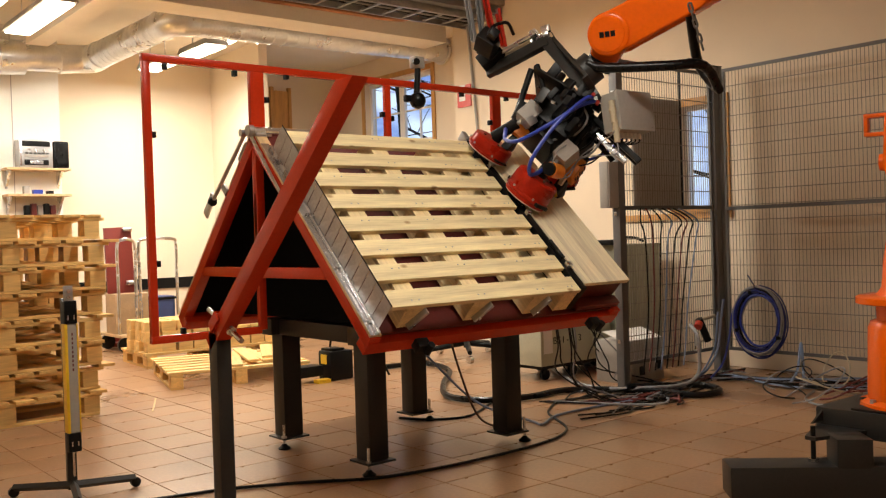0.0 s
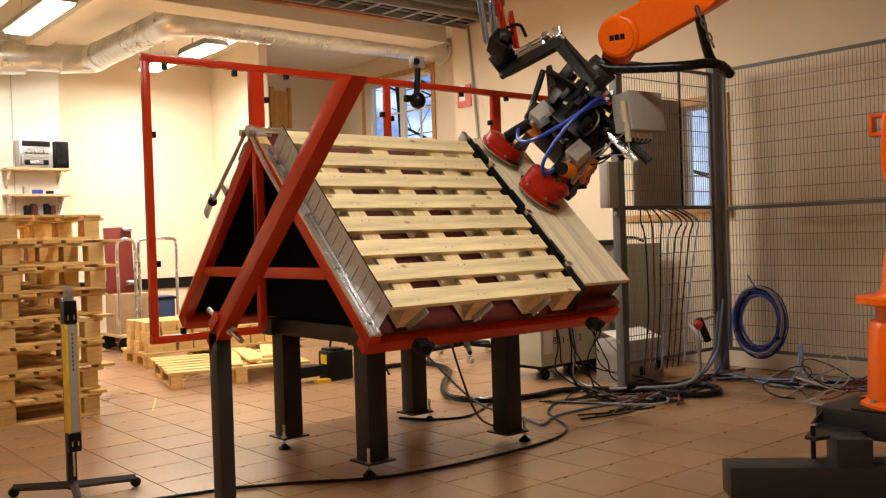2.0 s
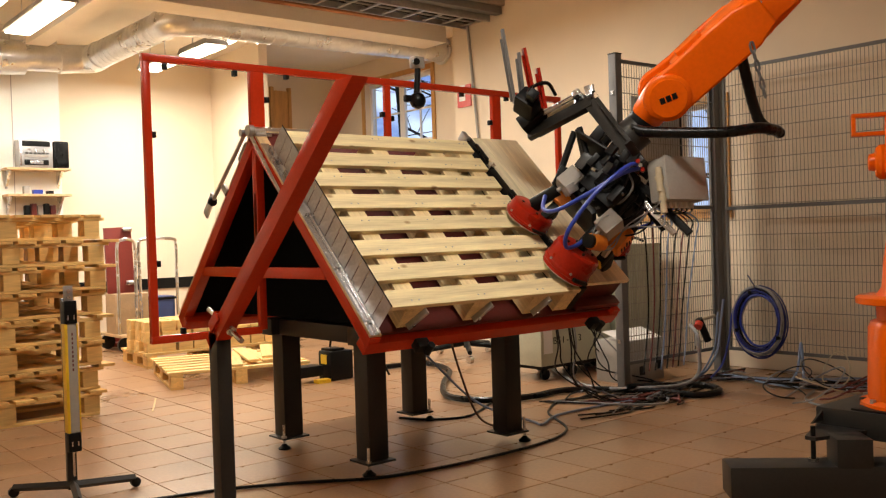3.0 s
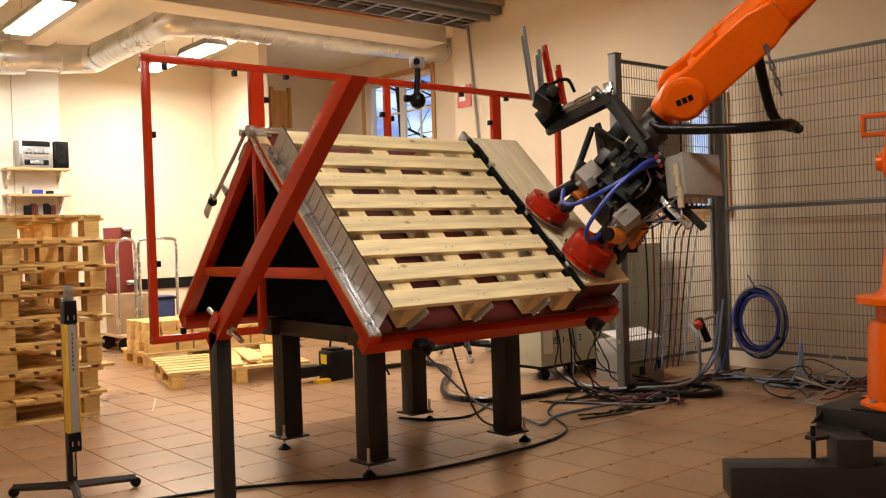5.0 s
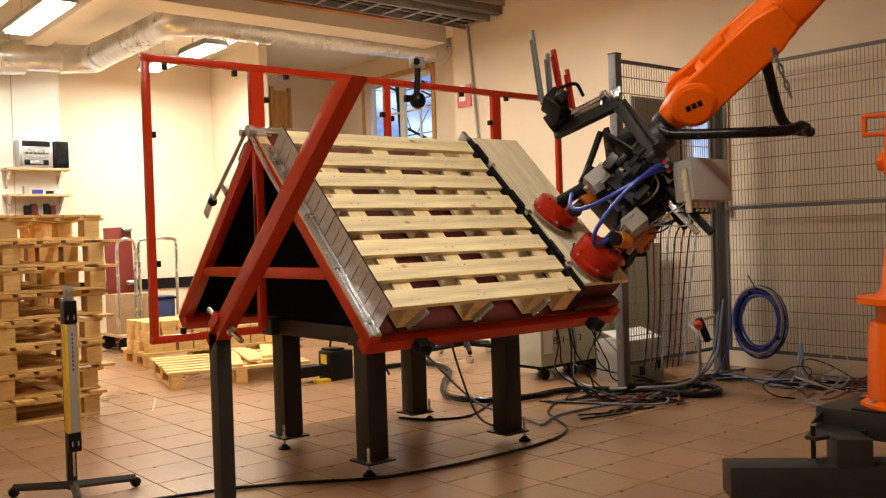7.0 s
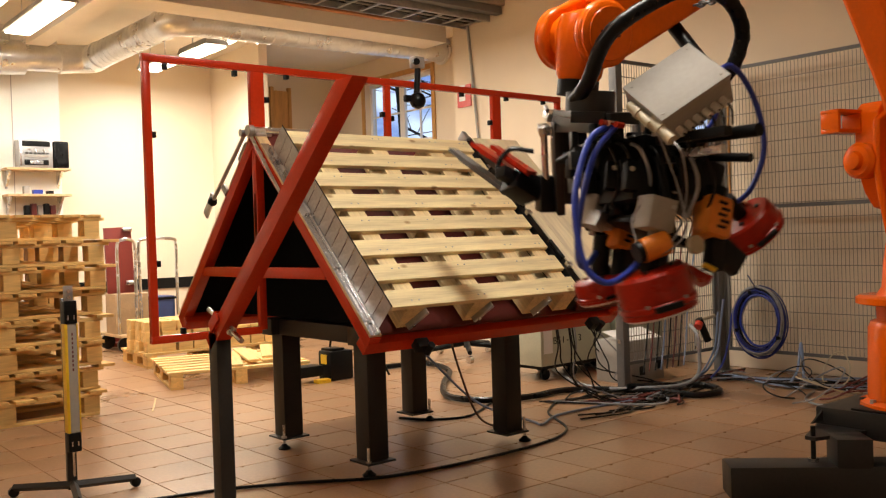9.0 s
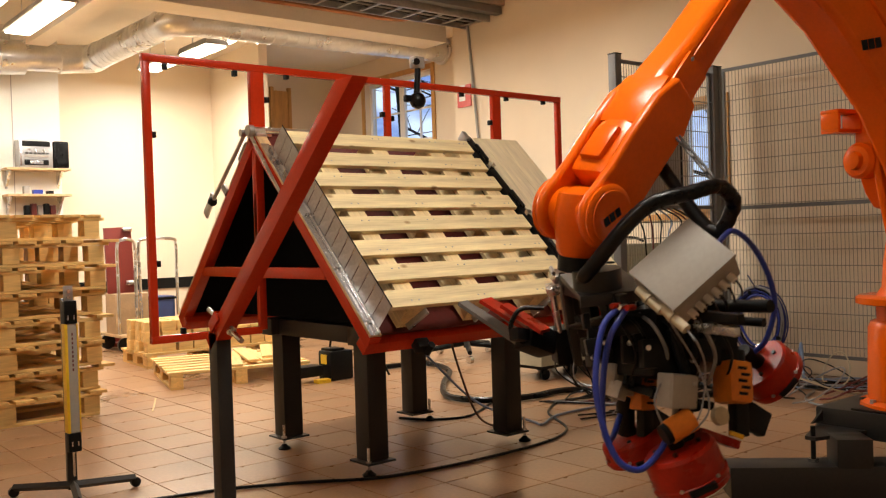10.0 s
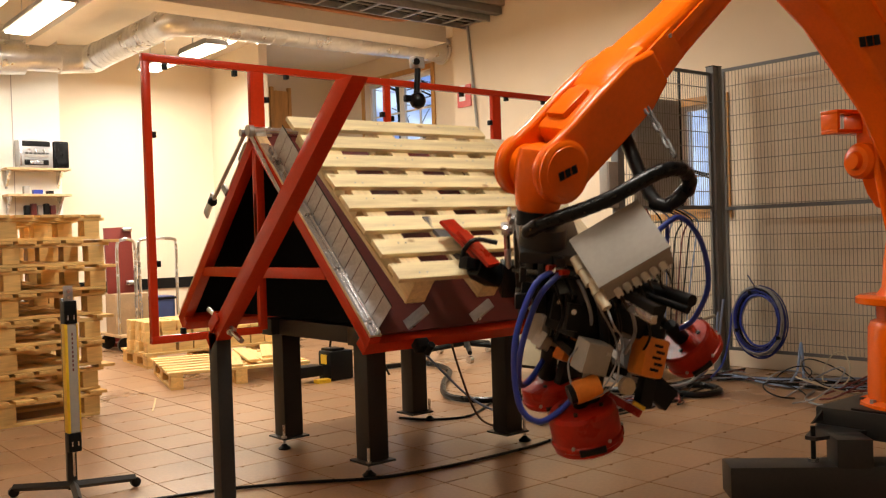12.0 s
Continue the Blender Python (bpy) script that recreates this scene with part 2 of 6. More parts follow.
def build_stand():
    st = thing("pallet_stand", "red welded A-shaped work stand on dark grey steel legs", "work stand")
    bar = 0.06
    for i, x in enumerate((0.0, LX - bar)):
        part("front_rail", bm_box(bmesh.new(), (x + bar / 2, SLEN / 2, -bar / 2), (bar, SLEN, bar), bevel=0.005, m=SL), M_RED, st)
        part("rear_rail", bm_box(bmesh.new(), (x + bar / 2, SLEN / 2 - 0.02, -bar / 2), (bar, SLEN - 0.04, bar), bevel=0.005, m=SR), M_RED, st)
        part("cross_bar", span(FX + x + 0.004, FX + x + bar - 0.004, FY + 0.36, BY - 0.36, 1.005, 1.06, bevel=0.005), M_RED, st)
        part("king_post", span(FX + x + 0.006, FX + x + 0.05, AY - 0.022, AY + 0.022, 1.06, AZ - 0.07, bevel=0.004), M_RED, st)
    for mm, nm in ((SL, "front_beam"), (SR, "rear_beam")):
        part(nm, bm_box(bmesh.new(), (LX / 2, 0.03, -0.065), (LX - 0.002, 0.07, 0.07), bevel=0.005, m=mm), M_RED, st)
    part("front_sheet", bm_box(bmesh.new(), (LX / 2, SLEN / 2, -0.008), (LX - 0.01, SLEN - 0.05, 0.012), m=SL), M_DARK_RED, st, "dark red lacquered plate")
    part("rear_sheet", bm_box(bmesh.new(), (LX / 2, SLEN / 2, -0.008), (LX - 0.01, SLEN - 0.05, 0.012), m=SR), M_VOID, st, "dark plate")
    # black sheet added for the shade inside the open stand end
    part("shade_sheet", bm_prism(bmesh.new(), [(FY + 0.10, FZ + 0.01), (BY - 0.10, FZ + 0.01), (AY, AZ - 0.11)], FX + 0.30, FX + 0.308,
         Matrix(((0, 0, 1, 0), (1, 0, 0, 0), (0, 1, 0, 0), (0, 0, 0, 1)))), M_VOID, st, "black sheet standing in for the shade inside the stand")
    # black lining, puts shade on the inner side of the front sheet
    part("shade_lining", bm_box(bmesh.new(), (0.18, SLEN / 2, -0.022), (0.24, SLEN - 0.16, 0.006), m=SL), M_VOID, st)
    # plywood under the front sheet's edge
    part("edge_board", bm_box(bmesh.new(), (0.03, SLEN / 2, 0.006), (0.06, SLEN - 0.02, 0.012), m=SL), M_PLY, st, "plywood edge strip")
    part("rear_edge_board", bm_box(bmesh.new(), (0.03, SLEN / 2 - 0.02, 0.008), (0.05, SLEN - 0.06, 0.014), m=SR), M_PLY, st, "plywood edge strip")
    # under-frame and legs
    part("long_beam", span(-0.05, 1.1, 0.0, 0.12, FZ - 0.10, FZ - 0.005, bevel=0.006), M_GREY, st)
    part("long_beam", span(-0.05, 1.1, 0.9, 1.02, FZ - 0.10, FZ - 0.005, bevel=0.006), M_GREY, st)
    part("cross_beam", span(-0.0, 0.1, 0.12, 0.9, FZ - 0.10, FZ - 0.01, bevel=0.006), M_GREY, st)
    part("cross_beam", span(0.95, 1.05, 0.12, 0.9, FZ - 0.10, FZ - 0.01, bevel=0.006), M_GREY, st)
    legs = [(0.06, 0.085, -1), (0.06, 0.93, -1), (0.99, 0.06, 1), (0.99, 0.93, 1)]
    for x, y, s in legs:
        leg = part("leg", span(x - 0.06, x + 0.06, y - 0.06, y + 0.06, 0.062, FZ - 0.10, bevel=0.008), M_GREY, st)
        part("foot_plate", span(x - 0.085, x + 0.085, y - 0.085, y + 0.085, 0.052, 0.062), M_GREY, leg)
        px, py = x + s * 0.07, y - 0.065
        bm = bm_cyl(bmesh.new(), (px, py, 0.02), (px, py, 0.14), 0.008, n=10)
        bm_cyl(bm, (px, py, 0.062), (px, py, 0.074), 0.016, n=6)
        part("levelling_bolt", bm, M_STEEL, leg)
        part("levelling_foot", bm_lathe(bmesh.new(), [(0.034, 0), (0.036, 0.008), (0.02, 0.02), (0.012, 0.03)], 16, Matrix.Translation((px, py, 0))), M_RUBBER, leg)
    return st


stand = build_stand()


def board(parent, name, c, s, material, m, bevel=0.002):
    ob = part(name, box((0, 0, 0), s, bevel=bevel), material, parent, smooth=False)
    ob.matrix_basis = m @ pose(*c)
    return ob


def build_pallet(name, label, w, l, tops, mats, group="", m=Matrix(), cols=None, bottoms=3):
    """Pallet standing flat: deck boards along x spread over y."""
    p = thing(name, label, "pallet", m, group)
    mx, my = mats
    bw = 0.098
    cols = cols or [0.05, w / 2, w - 0.05]
    for i in range(tops):
        y = bw / 2 + (l - bw) * i / (tops - 1)
        jit = random.uniform(-0.004, 0.004)
        board(p, "deck_board", (w / 2 + jit, y, 0.144 - 0.011), (w, bw, 0.022), mx, Matrix())
    for x in cols:
        board(p, "stringer_board", (x, l / 2, 0.144 - 0.022 - 0.0115), (0.1, l, 0.022), my, Matrix())
        board(p, "base_board", (x, l / 2, 0.011), (0.1, l, 0.022), my, Matrix())
        for y in (0.07, l / 2, l - 0.07):
            board(p, "block", (x, y, 0.022 + 0.0385), (0.1, 0.14, 0.077), my, Matrix(), bevel=0.004)
    return p


pallet = build_pallet("pallet", "new pine pallet with eight deck boards lying on the stand", 1.195, 1.2, 8, (M_PINE, M_PINE_Y), cols=[0.14, 0.53, 0.92, 1.135])

nail = None
for i in range(8):
    y = 0.049 + (1.2 - 0.098) * i / 7
    for x in (0.12, 0.16, 0.51, 0.55, 0.90, 0.94, 1.12, 1.15):
        mm = pose(x, y + (0.02 if i % 2 else -0.018), 0.1445)
        if nail is None:
            nail = part("nail_head", cyl((0, 0, -0.001), (0, 0, 0.0008), 0.0042, n=8), M_DULL_STEEL, pallet, m=mm, smooth=False)
        else:
            share("nail_head", nail, pallet, mm)

# ---- fittings of the stand ----
def fittings():
    # comb of steel fingers along one edge of the pallet
    guide = thing("side_guide", "galvanised slotted steel side guide along the edge of the stand", "guide rail")
    part("base_strip", bm_box(bmesh.new(), (0.022, 0.66, 0.015), (0.044, 1.30, 0.004), m=SL), M_STEEL, guide)
    part("clamp_bar", bm_box(bmesh.new(), (0.036, 0.64, 0.027), (0.013, 1.27, 0.018), bevel=0.004, m=SL), M_STEEL, guide)
    first = None
    n = 17
    for i in range(n):
        y = 0.03 + 1.235 * (i + 0.5) / n
        mm = SL @ pose(0.046, y, 0.095)
        if first is None:
            first = part("finger", box((0, 0, 0), (0.003, 1.235 / n - 0.006, 0.15)), M_DULL_STEEL, guide, m=mm, smooth=False)
        else:
            share("finger", first, guide, mm)
    for y in (0.08, 0.42, 0.78, 1.18):
        part("bolt", bm_cyl(bmesh.new(), SL @ Vector((0.02, y, 0.017)), SL @ Vector((0.02, y, 0.028)), 0.010, n=6), M_STEEL, guide)
    for y in (0.10, 0.30, 0.52, 0.74, 0.96, 1.16):
        part("clamp_screw", bm_cyl(bmesh.new(), SL @ Vector((0.036, y, 0.036)), SL @ Vector((0.036, y, 0.044)), 0.007, n=6), M_DULL_STEEL, guide)
    part("top_edge", bm_box(bmesh.new(), (0.046, 0.6475, 0.172), (0.004, 1.235, 0.004), m=SL), M_BLACK, guide)
    # cylinder along the ridge
    cy = thing("pneumatic_cylinder", "chrome pneumatic cylinder lying along the ridge of the stand", "cylinder")
    part("barrel", cyl((FX - 0.02, AY - 0.02, AZ + 0.018), (FX + 0.42, AY - 0.02, AZ + 0.018), 0.022), M_STEEL, cy)
    part("end_cap", cyl((FX - 0.035, AY - 0.02, AZ + 0.018), (FX - 0.005, AY - 0.02, AZ + 0.018), 0.029), M_DULL_STEEL, cy)
    part("bracket", span(FX + 0.0, FX + 0.09, AY - 0.05, AY + 0.05, AZ - 0.012, AZ + 0.002), M_STEEL, cy)
    part("fork_head", cyl((FX - 0.05, AY + 0.03, AZ + 0.01), (FX - 0.02, AY + 0.03, AZ + 0.01), 0.02, n=14), M_DULL_STEEL, cy)
    # flat steel strut down from the ridge, in front of the end frame
    so = thing("strut_rod", "bright steel strut rod beside the end frame", "rod")
    part("rod", cyl(SL @ Vector((-0.012, SLEN + 0.0, -0.008)), SL @ Vector((-0.012, SLEN - 0.52, -0.03)), 0.010, n=10), M_STEEL, so)
    # clamp lever on the rear slope
    lv = thing("clamp_lever", "steel clamp lever with a black ball on the rear slope", "lever")
    part("lever_arm", cyl(SR @ Vector((-0.01, SLEN - 0.0, 0.03)), SR @ Vector((-0.01, 0.88, 0.085)), 0.011, n=10), M_DULL_STEEL, lv)
    part("ball", bm_lathe(bmesh.new(), [(0.004, -0.026), (0.02, -0.018), (0.027, 0), (0.02, 0.018), (0.004, 0.026)], 16, SR @ pose(-0.01, 0.86, 0.088)), M_BLACK, lv)
    part("pad", bm_box(bmesh.new(), (-0.005, 0.81, 0.11), (0.012, 0.15, 0.055), bevel=0.004, m=SR), M_DULL_STEEL, lv)
    part("pivot", bm_box(bmesh.new(), (0.0, 1.0, 0.03), (0.016, 0.04, 0.06), bevel=0.004, m=SR), M_DULL_STEEL, lv)
    part("hinge_plate", bm_box(bmesh.new(), (0.02, 1.27, 0.02), (0.03, 0.12, 0.03), bevel=0.004, m=SR), M_BOX, lv)
    # stop plates along the lower edge
    for i, x in enumerate((0.262, 0.652, 1.042)):
        w = thing("stop_plate", "slanted steel stop plate under the lower pallet edge", "bracket", group="stop plates")
        tilt = SL @ pose(x - 0.045, 0.025, 0.09, 0, 29, 0)
        part("plate", bm_box(bmesh.new(), (0, 0, 0), (0.016, 0.05, 0.12), bevel=0.002, m=tilt), M_DULL_STEEL, w, smooth=False)
        part("plate_screw", cyl(tilt @ Vector((0, -0.024, -0.03)), tilt @ Vector((0, -0.031, -0.03)), 0.008, n=6), M_STEEL, w)
    # black rail and the plank beside the pallet
    rail = thing("stop_rail", "black steel stop rail between pallet and plank", "rail")
    part("rail", bm_box(bmesh.new(), (1.282, 0.66, 0.085), (0.05, 1.24, 0.16), bevel=0.004, m=SL), M_BLACK, rail)
    for k in range(3):
        part("cylinder", bm_cyl(bmesh.new(), SL @ Vector((1.282, 0.25 + 0.4 * k, 0.178)), SL @ Vector((1.282, 0.38 + 0.4 * k, 0.178)), 0.012, n=12), M_RUBBER, rail)
        part("clip", bm_box(bmesh.new(), (1.282, 0.2 + 0.4 * k, 0.176), (0.036, 0.03, 0.03), bevel=0.004, m=SL), M_STEEL, rail)
    part("rail_head", bm_box(bmesh.new(), (1.265, 1.27, 0.15), (0.03, 0.07, 0.06), bevel=0.006, m=SL), M_DULL_STEEL, rail)
    pk = thing("work_plank", "wide pine plank with a smooth face lying on the stand", "plank")
    for k, (xa, xb) in enumerate(((1.312, 1.372), (1.374, 1.49), (1.492, 1.672))):
        ob = part("lamella", box((0, 0, 0), (1.0, 1.0, 1.0)), M_PLANK, pk, smooth=False)
        ob.data.transform(Matrix.Diagonal((xb - xa, 1.19, 0.022, 1)))
        ob.matrix_basis = SL @ pose((xa + xb) / 2, 0.665, 0.157)
    bs = thing("plank_support", "dark red steel box carrying the plank", "support")
    part("support_body", bm_box(bmesh.new(), (1.495, 0.665, 0.072), (0.33, 1.15, 0.142), bevel=0.004, m=SL), M_DARK_RED, bs)
    part("support_flange", bm_box(bmesh.new(), (1.495, 0.055, 0.02), (0.34, 0.06, 0.03), bevel=0.004, m=SL), M_DARK_RED, bs)
    # valves and cable stubs under the lower beam
    for x in (0.26, 1.42):
        v = thing("roller_switch", "small black roller switch under the lower beam", "switch", group="roller switches")
        part("switch_body", bm_box(bmesh.new(), (x, -0.05, -0.02), (0.07, 0.05, 0.05), bevel=0.006, m=SL), M_BLACK, v)
        part("switch_wheel", bm_cyl(bmesh.new(), SL @ Vector((x + 0.03, -0.075, -0.045)), SL @ Vector((x + 0.03, -0.075, 0.01)), 0.018, n=14), M_BLACK, v)


fittings()


def build_frame():
    """Upright red frame of square tube over the ridge."""
    fr = thing("guard_frame", "tall red square-tube guard frame standing on the ridge", "frame")
    y0, y1, w = AY - 0.019, AY + 0.019, 0.037
    def tube_x(n, xa, xb, z):
        part(n, span(xa, xb, y0, y1, z - w / 2, z + w / 2, bevel=0.004), M_RED, fr)
    def tube_z(n, x, za, zb, ww=w):
        part(n, span(x - ww / 2, x + ww / 2, y0 + 0.003, y1 - 0.003, za, zb, bevel=0.004), M_RED, fr)
    tube_x("top_tube", -0.915, 1.975, 2.088)
    tube_z("end_post", -0.896, 0.745, 2.072)
    tube_z("end_post", 1.956, 0.745, 2.072)
    tube_x("bottom_tube", -0.915, -0.33, 0.735)
    tube_x("bottom_tube", 1.36, 1.985, 0.725)
    tube_z("inner_post", -0.312, AZ - 0.02, 2.072, 0.08)
    tube_z("inner_post", -0.318, 0.735, AZ - 0.3, 0.04)
    tube_z("inner_post", 0.526, 1.6, 2.072)
    tube_z("inner_post", 1.381, 1.6, 2.072, 0.07)
    for x, z, dx, dz in ((-0.8, 2.06, 0, -1), (-0.43, 2.06, 0, -1), (-0.875, 1.72, 1, 0), (-0.875, 1.1, 1, 0), (-0.13, 2.07, 0, -1), (-0.26, 1.93, 1, 0), (1.1, 2.07, 0, -1),
                         (0.5, 1.9, -1, 0), (0.55, 1.88, 1, 0), (1.34, 1.9, -1, 0), (1.48, 2.07, 0, -1), (-0.75, 0.76, 0, 1), (1.82, 2.07, 0, -1)):
        part("clip", box((x + dx * 0.008, AY, z + dz * 0.008), (0.022, 0.03, 0.03), bevel=0.004), M_BLACK, fr)
    return fr


build_frame()


def build_brace():
    br = thing("slanted_stop", "red square stop bar slanting from a grey floor post", "machine stop")
    x, w = -0.80, 0.070
    part("post", span(x - w / 2, x + w / 2, -0.04, 0.038, 0.0, 0.80, bevel=0.005), M_GREY, br)
    d = Vector((0, -1.10, 0.965)).normalized()
    n = Vector((0, d.z, -d.y))
    a = Vector((x, 0.045, 0.738))
    ln = 1.53
    m = Matrix(((1, 0, 0, a.x), (0, d.y, n.y, a.y), (0, d.z, n.z, a.z), (0, 0, 0, 1)))
    bar = bm_box(bmesh.new(), (0, ln / 2, 0), (w, ln, 0.074), bevel=0.006)
    for v in bar.verts:
        if v.co.y > ln / 2:
            v.co.y -= v.co.z * 1.14
    bar.transform(m)
    part("arm", bar, M_RED, br)
    rod_y = 0.14
    rc, rd_ = m @ Vector((0, rod_y, 0)), Vector((0, 0.93, 0.37))
    part("threaded_rod", bm_cyl(bmesh.new(), rc + rd_ * 0.17, rc - rd_ * 0.16, 0.012, n=12), M_STEEL, br)
    part("nut", bm_cyl(bmesh.new(), rc + rd_ * 0.058, rc + rd_ * 0.076, 0.022, n=6), M_RED, br)
    part("nut", bm_cyl(bmesh.new(), rc - rd_ * 0.055, rc - rd_ * 0.07, 0.022, n=6), M_STEEL, br)
    part("lug", bm_box(bmesh.new(), (-0.042, rod_y - 0.01, 0.03), (0.012, 0.09, 0.05), bevel=0.004, m=m), M_RED, br)
    part("base_plate", span(x - 0.07, x + 0.07, -0.07, 0.068, 0.0, 0.008), M_GREY, br)
    return br


build_brace()

# ---- mesh fence ----
mesh_fence = thing("mesh_fence", "grey welded-mesh safety fence round the robot cell", "fence")


def fence_post(x, y, top, w=0.06):
    p = part("post", span(-w / 2, w / 2, -w / 2, w / 2, 0.006, top, bevel=0.004), M_FENCE, mesh_fence, m=Matrix.Translation((x, y, 0)))
    part("foot_plate", span(-0.06, 0.06, -0.06, 0.06, 0, 0.006), M_FENCE, p)
    part("cap", span(-w / 2 - 0.002, w / 2 + 0.002, -w / 2 - 0.002, w / 2 + 0.002, top, top + 0.008), M_BLACK, p)
    for z in (0.35, 1.3, 2.2):
        part("clamp", span(-w / 2 - 0.008, w / 2 + 0.008, -0.012, 0.012, z, z + 0.03), M_STEEL, p)


def fence_panel(a, b, z0, z1, mid):
    """Welded mesh in a tube frame between a and b."""
    a, b = Vector((*a, 0)), Vector((*b, 0))
    d = b - a
    ln = d.length
    t = 0.02
    bm = span(0, ln, -t / 2, t / 2, z1 - 0.025, z1)
    bm_box(bm, (ln / 2, 0, z0 + 0.0125), (ln, t, 0.025))
    bm_box(bm, (ln / 2, 0, mid), (ln, t, 0.03))
    for x in (t / 2, ln - t / 2):
        bm_box(bm, (x, 0, (z0 + z1) / 2), (t, t - 0.004, z1 - z0 - 0.05))
    p = part("panel", bm, M_FENCE, mesh_fence, smooth=False, m=Matrix.Translation(a) @ pose(0, 0, 0, 0, 0, math.degrees(math.atan2(d.y, d.x))))
    bm = bmesh.new()
    k = int(ln / 0.030)
    for i in range(1, k):
        bm_box(bm, (ln * i / k, 0, (z0 + z1) / 2), (0.0036, 0.0036, z1 - z0))
    z = z0 + 0.09
    while z < z1 - 0.03:
        bm_box(bm, (ln / 2, 0.004, z), (ln, 0.006, 0.006))
        z += 0.122
    tagged(part("wire_mesh", bm, M_WIRE, p, smooth=False), kind="stuff")


fence_post(2.735, 0.63, 2.50, 0.07)
fence_post(3.965, 0.62, 2.52, 0.07)
fence_post(4.022, 0.60, 2.52, 0.044)
fence_post(3.98, -1.95, 2.50, 0.06)
fence_panel((2.775, 0.63), (3.925, 0.62), 0.18, 2.47, 1.36)
fence_panel((3.975, 0.53), (3.98, -1.91), 0.18, 2.49, 1.345)
gp = thing("shield_plate", "grey sheet-steel plate hung on the mesh fence", "plate")
part("sheet", span(2.94, 3.545, 0.652, 0.658, 1.375, 2.215), M_PLATE, gp)
part("edge_strip", span(3.548, 3.565, 0.645, 0.665, 1.36, 2.46), M_BLACK, gp)
jb = thing("junction_box", "light grey junction box on the fence post", "junction box")
part("box_body", span(2.58, 2.695, 0.60, 0.68, 1.36, 1.70, bevel=0.006), M_BOX, jb)
part("box_lid", span(2.585, 2.69, 0.59, 0.60, 1.365, 1.695, bevel=0.003), M_BOX, jb)
sgn = thing("fire_sign", "red and white fire equipment sign on the wall", "sign")
part("sign_plate", span(4.236, 4.249, 3.94, 4.17, 2.66, 2.91), M_SIGN_RED, sgn)
part("sign_symbol", span(4.231, 4.236, 4.03, 4.13, 2.73, 2.91), M_SIGN_WHITE, sgn)
pp = thing("conduit", "thin white conduit running down the wall", "pipe")
part("pipe", cyl((4.235, 3.96, 3.62), (4.235, 3.80, 2.0), 0.016, n=10), M_BOX, pp)
part("pipe_branch", cyl((4.235, 4.0, 3.62), (4.235, 4.02, 3.75), 0.016, n=10), M_BOX, pp)
setting("trim", span(4.225, 4.25, 0.64, 1.9, 1.275, 1.33), M_FRAME_WOOD, "stained pine rail along the side wall", "trim")


# ---- windows ----
M_DAY = bpy.data.materials.new("dusk_sky")
M_DAY.use_nodes = True
def day_nodes():
    nt = M_DAY.node_tree
    n, l = nt.nodes, nt.links
    n.clear()
    out, em = n.new("ShaderNodeOutputMaterial"), n.new("ShaderNodeEmission")
    tc, no, rp = n.new("ShaderNodeTexCoord"), n.new("ShaderNodeTexNoise"), n.new("ShaderNodeValToRGB")
    no.inputs["Scale"].default_value, no.inputs["Detail"].default_value = 1.4, 6
    rp.color_ramp.elements[0].position, rp.color_ramp.elements[1].position = 0.38, 0.60
    rp.color_ramp.elements[0].color, rp.color_ramp.elements[1].color = (0.20, 0.30, 0.62, 1), (0.72, 0.84, 1.0, 1)
    em.inputs[1].default_value = 1.25
    l.new(tc.outputs["Object"], no.inputs[0])
    l.new(no.outputs[0], rp.inputs[0])
    l.new(rp.outputs[0], em.inputs[0])
    l.new(em.outputs[0], out.inputs[0])


day_nodes()
setting("backdrop", span(9.0, 9.05, -6, 16, -1, 8), M_DAY, "blue winter dusk outside the windows", "backdrop")


def window(name, xin, y0, y1, z0, z1, cols, rows, label, wall_t=0.2):
    w = tagged(new(name), label, "window", kind="structure")
    t = 0.07
    def b(n, ya, yb, za, zb, xa, xb, m_):
        return part(n, span(xa, xb, ya, yb, za, zb, bevel=0.003), m_, w)
    # wooden casing
    for ya, yb, za, zb in ((y0 - t, y0, z0 - t, z1 + t), (y1, y1 + t, z0 - t, z1 + t), (y0, y1, z1, z1 + t), (y0, y1, z0 - t, z0)):
        b("casing", ya, yb, za, zb, xin - 0.022, xin - 0.002, M_FRAME_WOOD)
    b("window_sill", y0 - t, y1 + t, z0 - 0.03, z0 - 0.001, xin - 0.06, xin + 0.08, M_FRAME_WOOD)
    xa, xb = xin + 0.08, xin + 0.13
    f = 0.055 if cols > 1 else 0.03
    wd = (y1 - y0) / cols
    for c in range(cols):
        ya, yb = y0 + c * wd, y0 + (c + 1) * wd
        for u in ((ya, ya + f, z0, z1), (yb - f, yb, z0, z1), (ya + f, yb - f, z0, z0 + f), (ya + f, yb - f, z1 - f, z1)):
            b("sash", *u, xa, xb, M_SIGN_WHITE)
        mid = (ya + yb) / 2
        if cols > 1:
            b("glazing_bar", mid - 0.012, mid + 0.012, z0 + f, z1 - f, xa + 0.01, xb - 0.01, M_SIGN_WHITE)
        for r in range(1, rows):
            z = z0 + f + (z1 - z0 - 2 * f) * r / rows
            b("glazing_bar", ya + f, yb - f, z - 0.012, z + 0.012, xa + 0.012, xb - 0.012, M_SIGN_WHITE)
        g = b("pane", ya + f, yb - f, z0 + f, z1 - f, xa + 0.022, xa + 0.027, M_GLASS)
        g.visible_shadow = False
    return w


window("window_1", 4.25, *WIN_E, 1, 1, "small side window with pine casing and blue dusk outside")
window("window_2", 5.0, *WIN_B, 2, 3, "two-leaf window with pine casing and blue dusk outside")


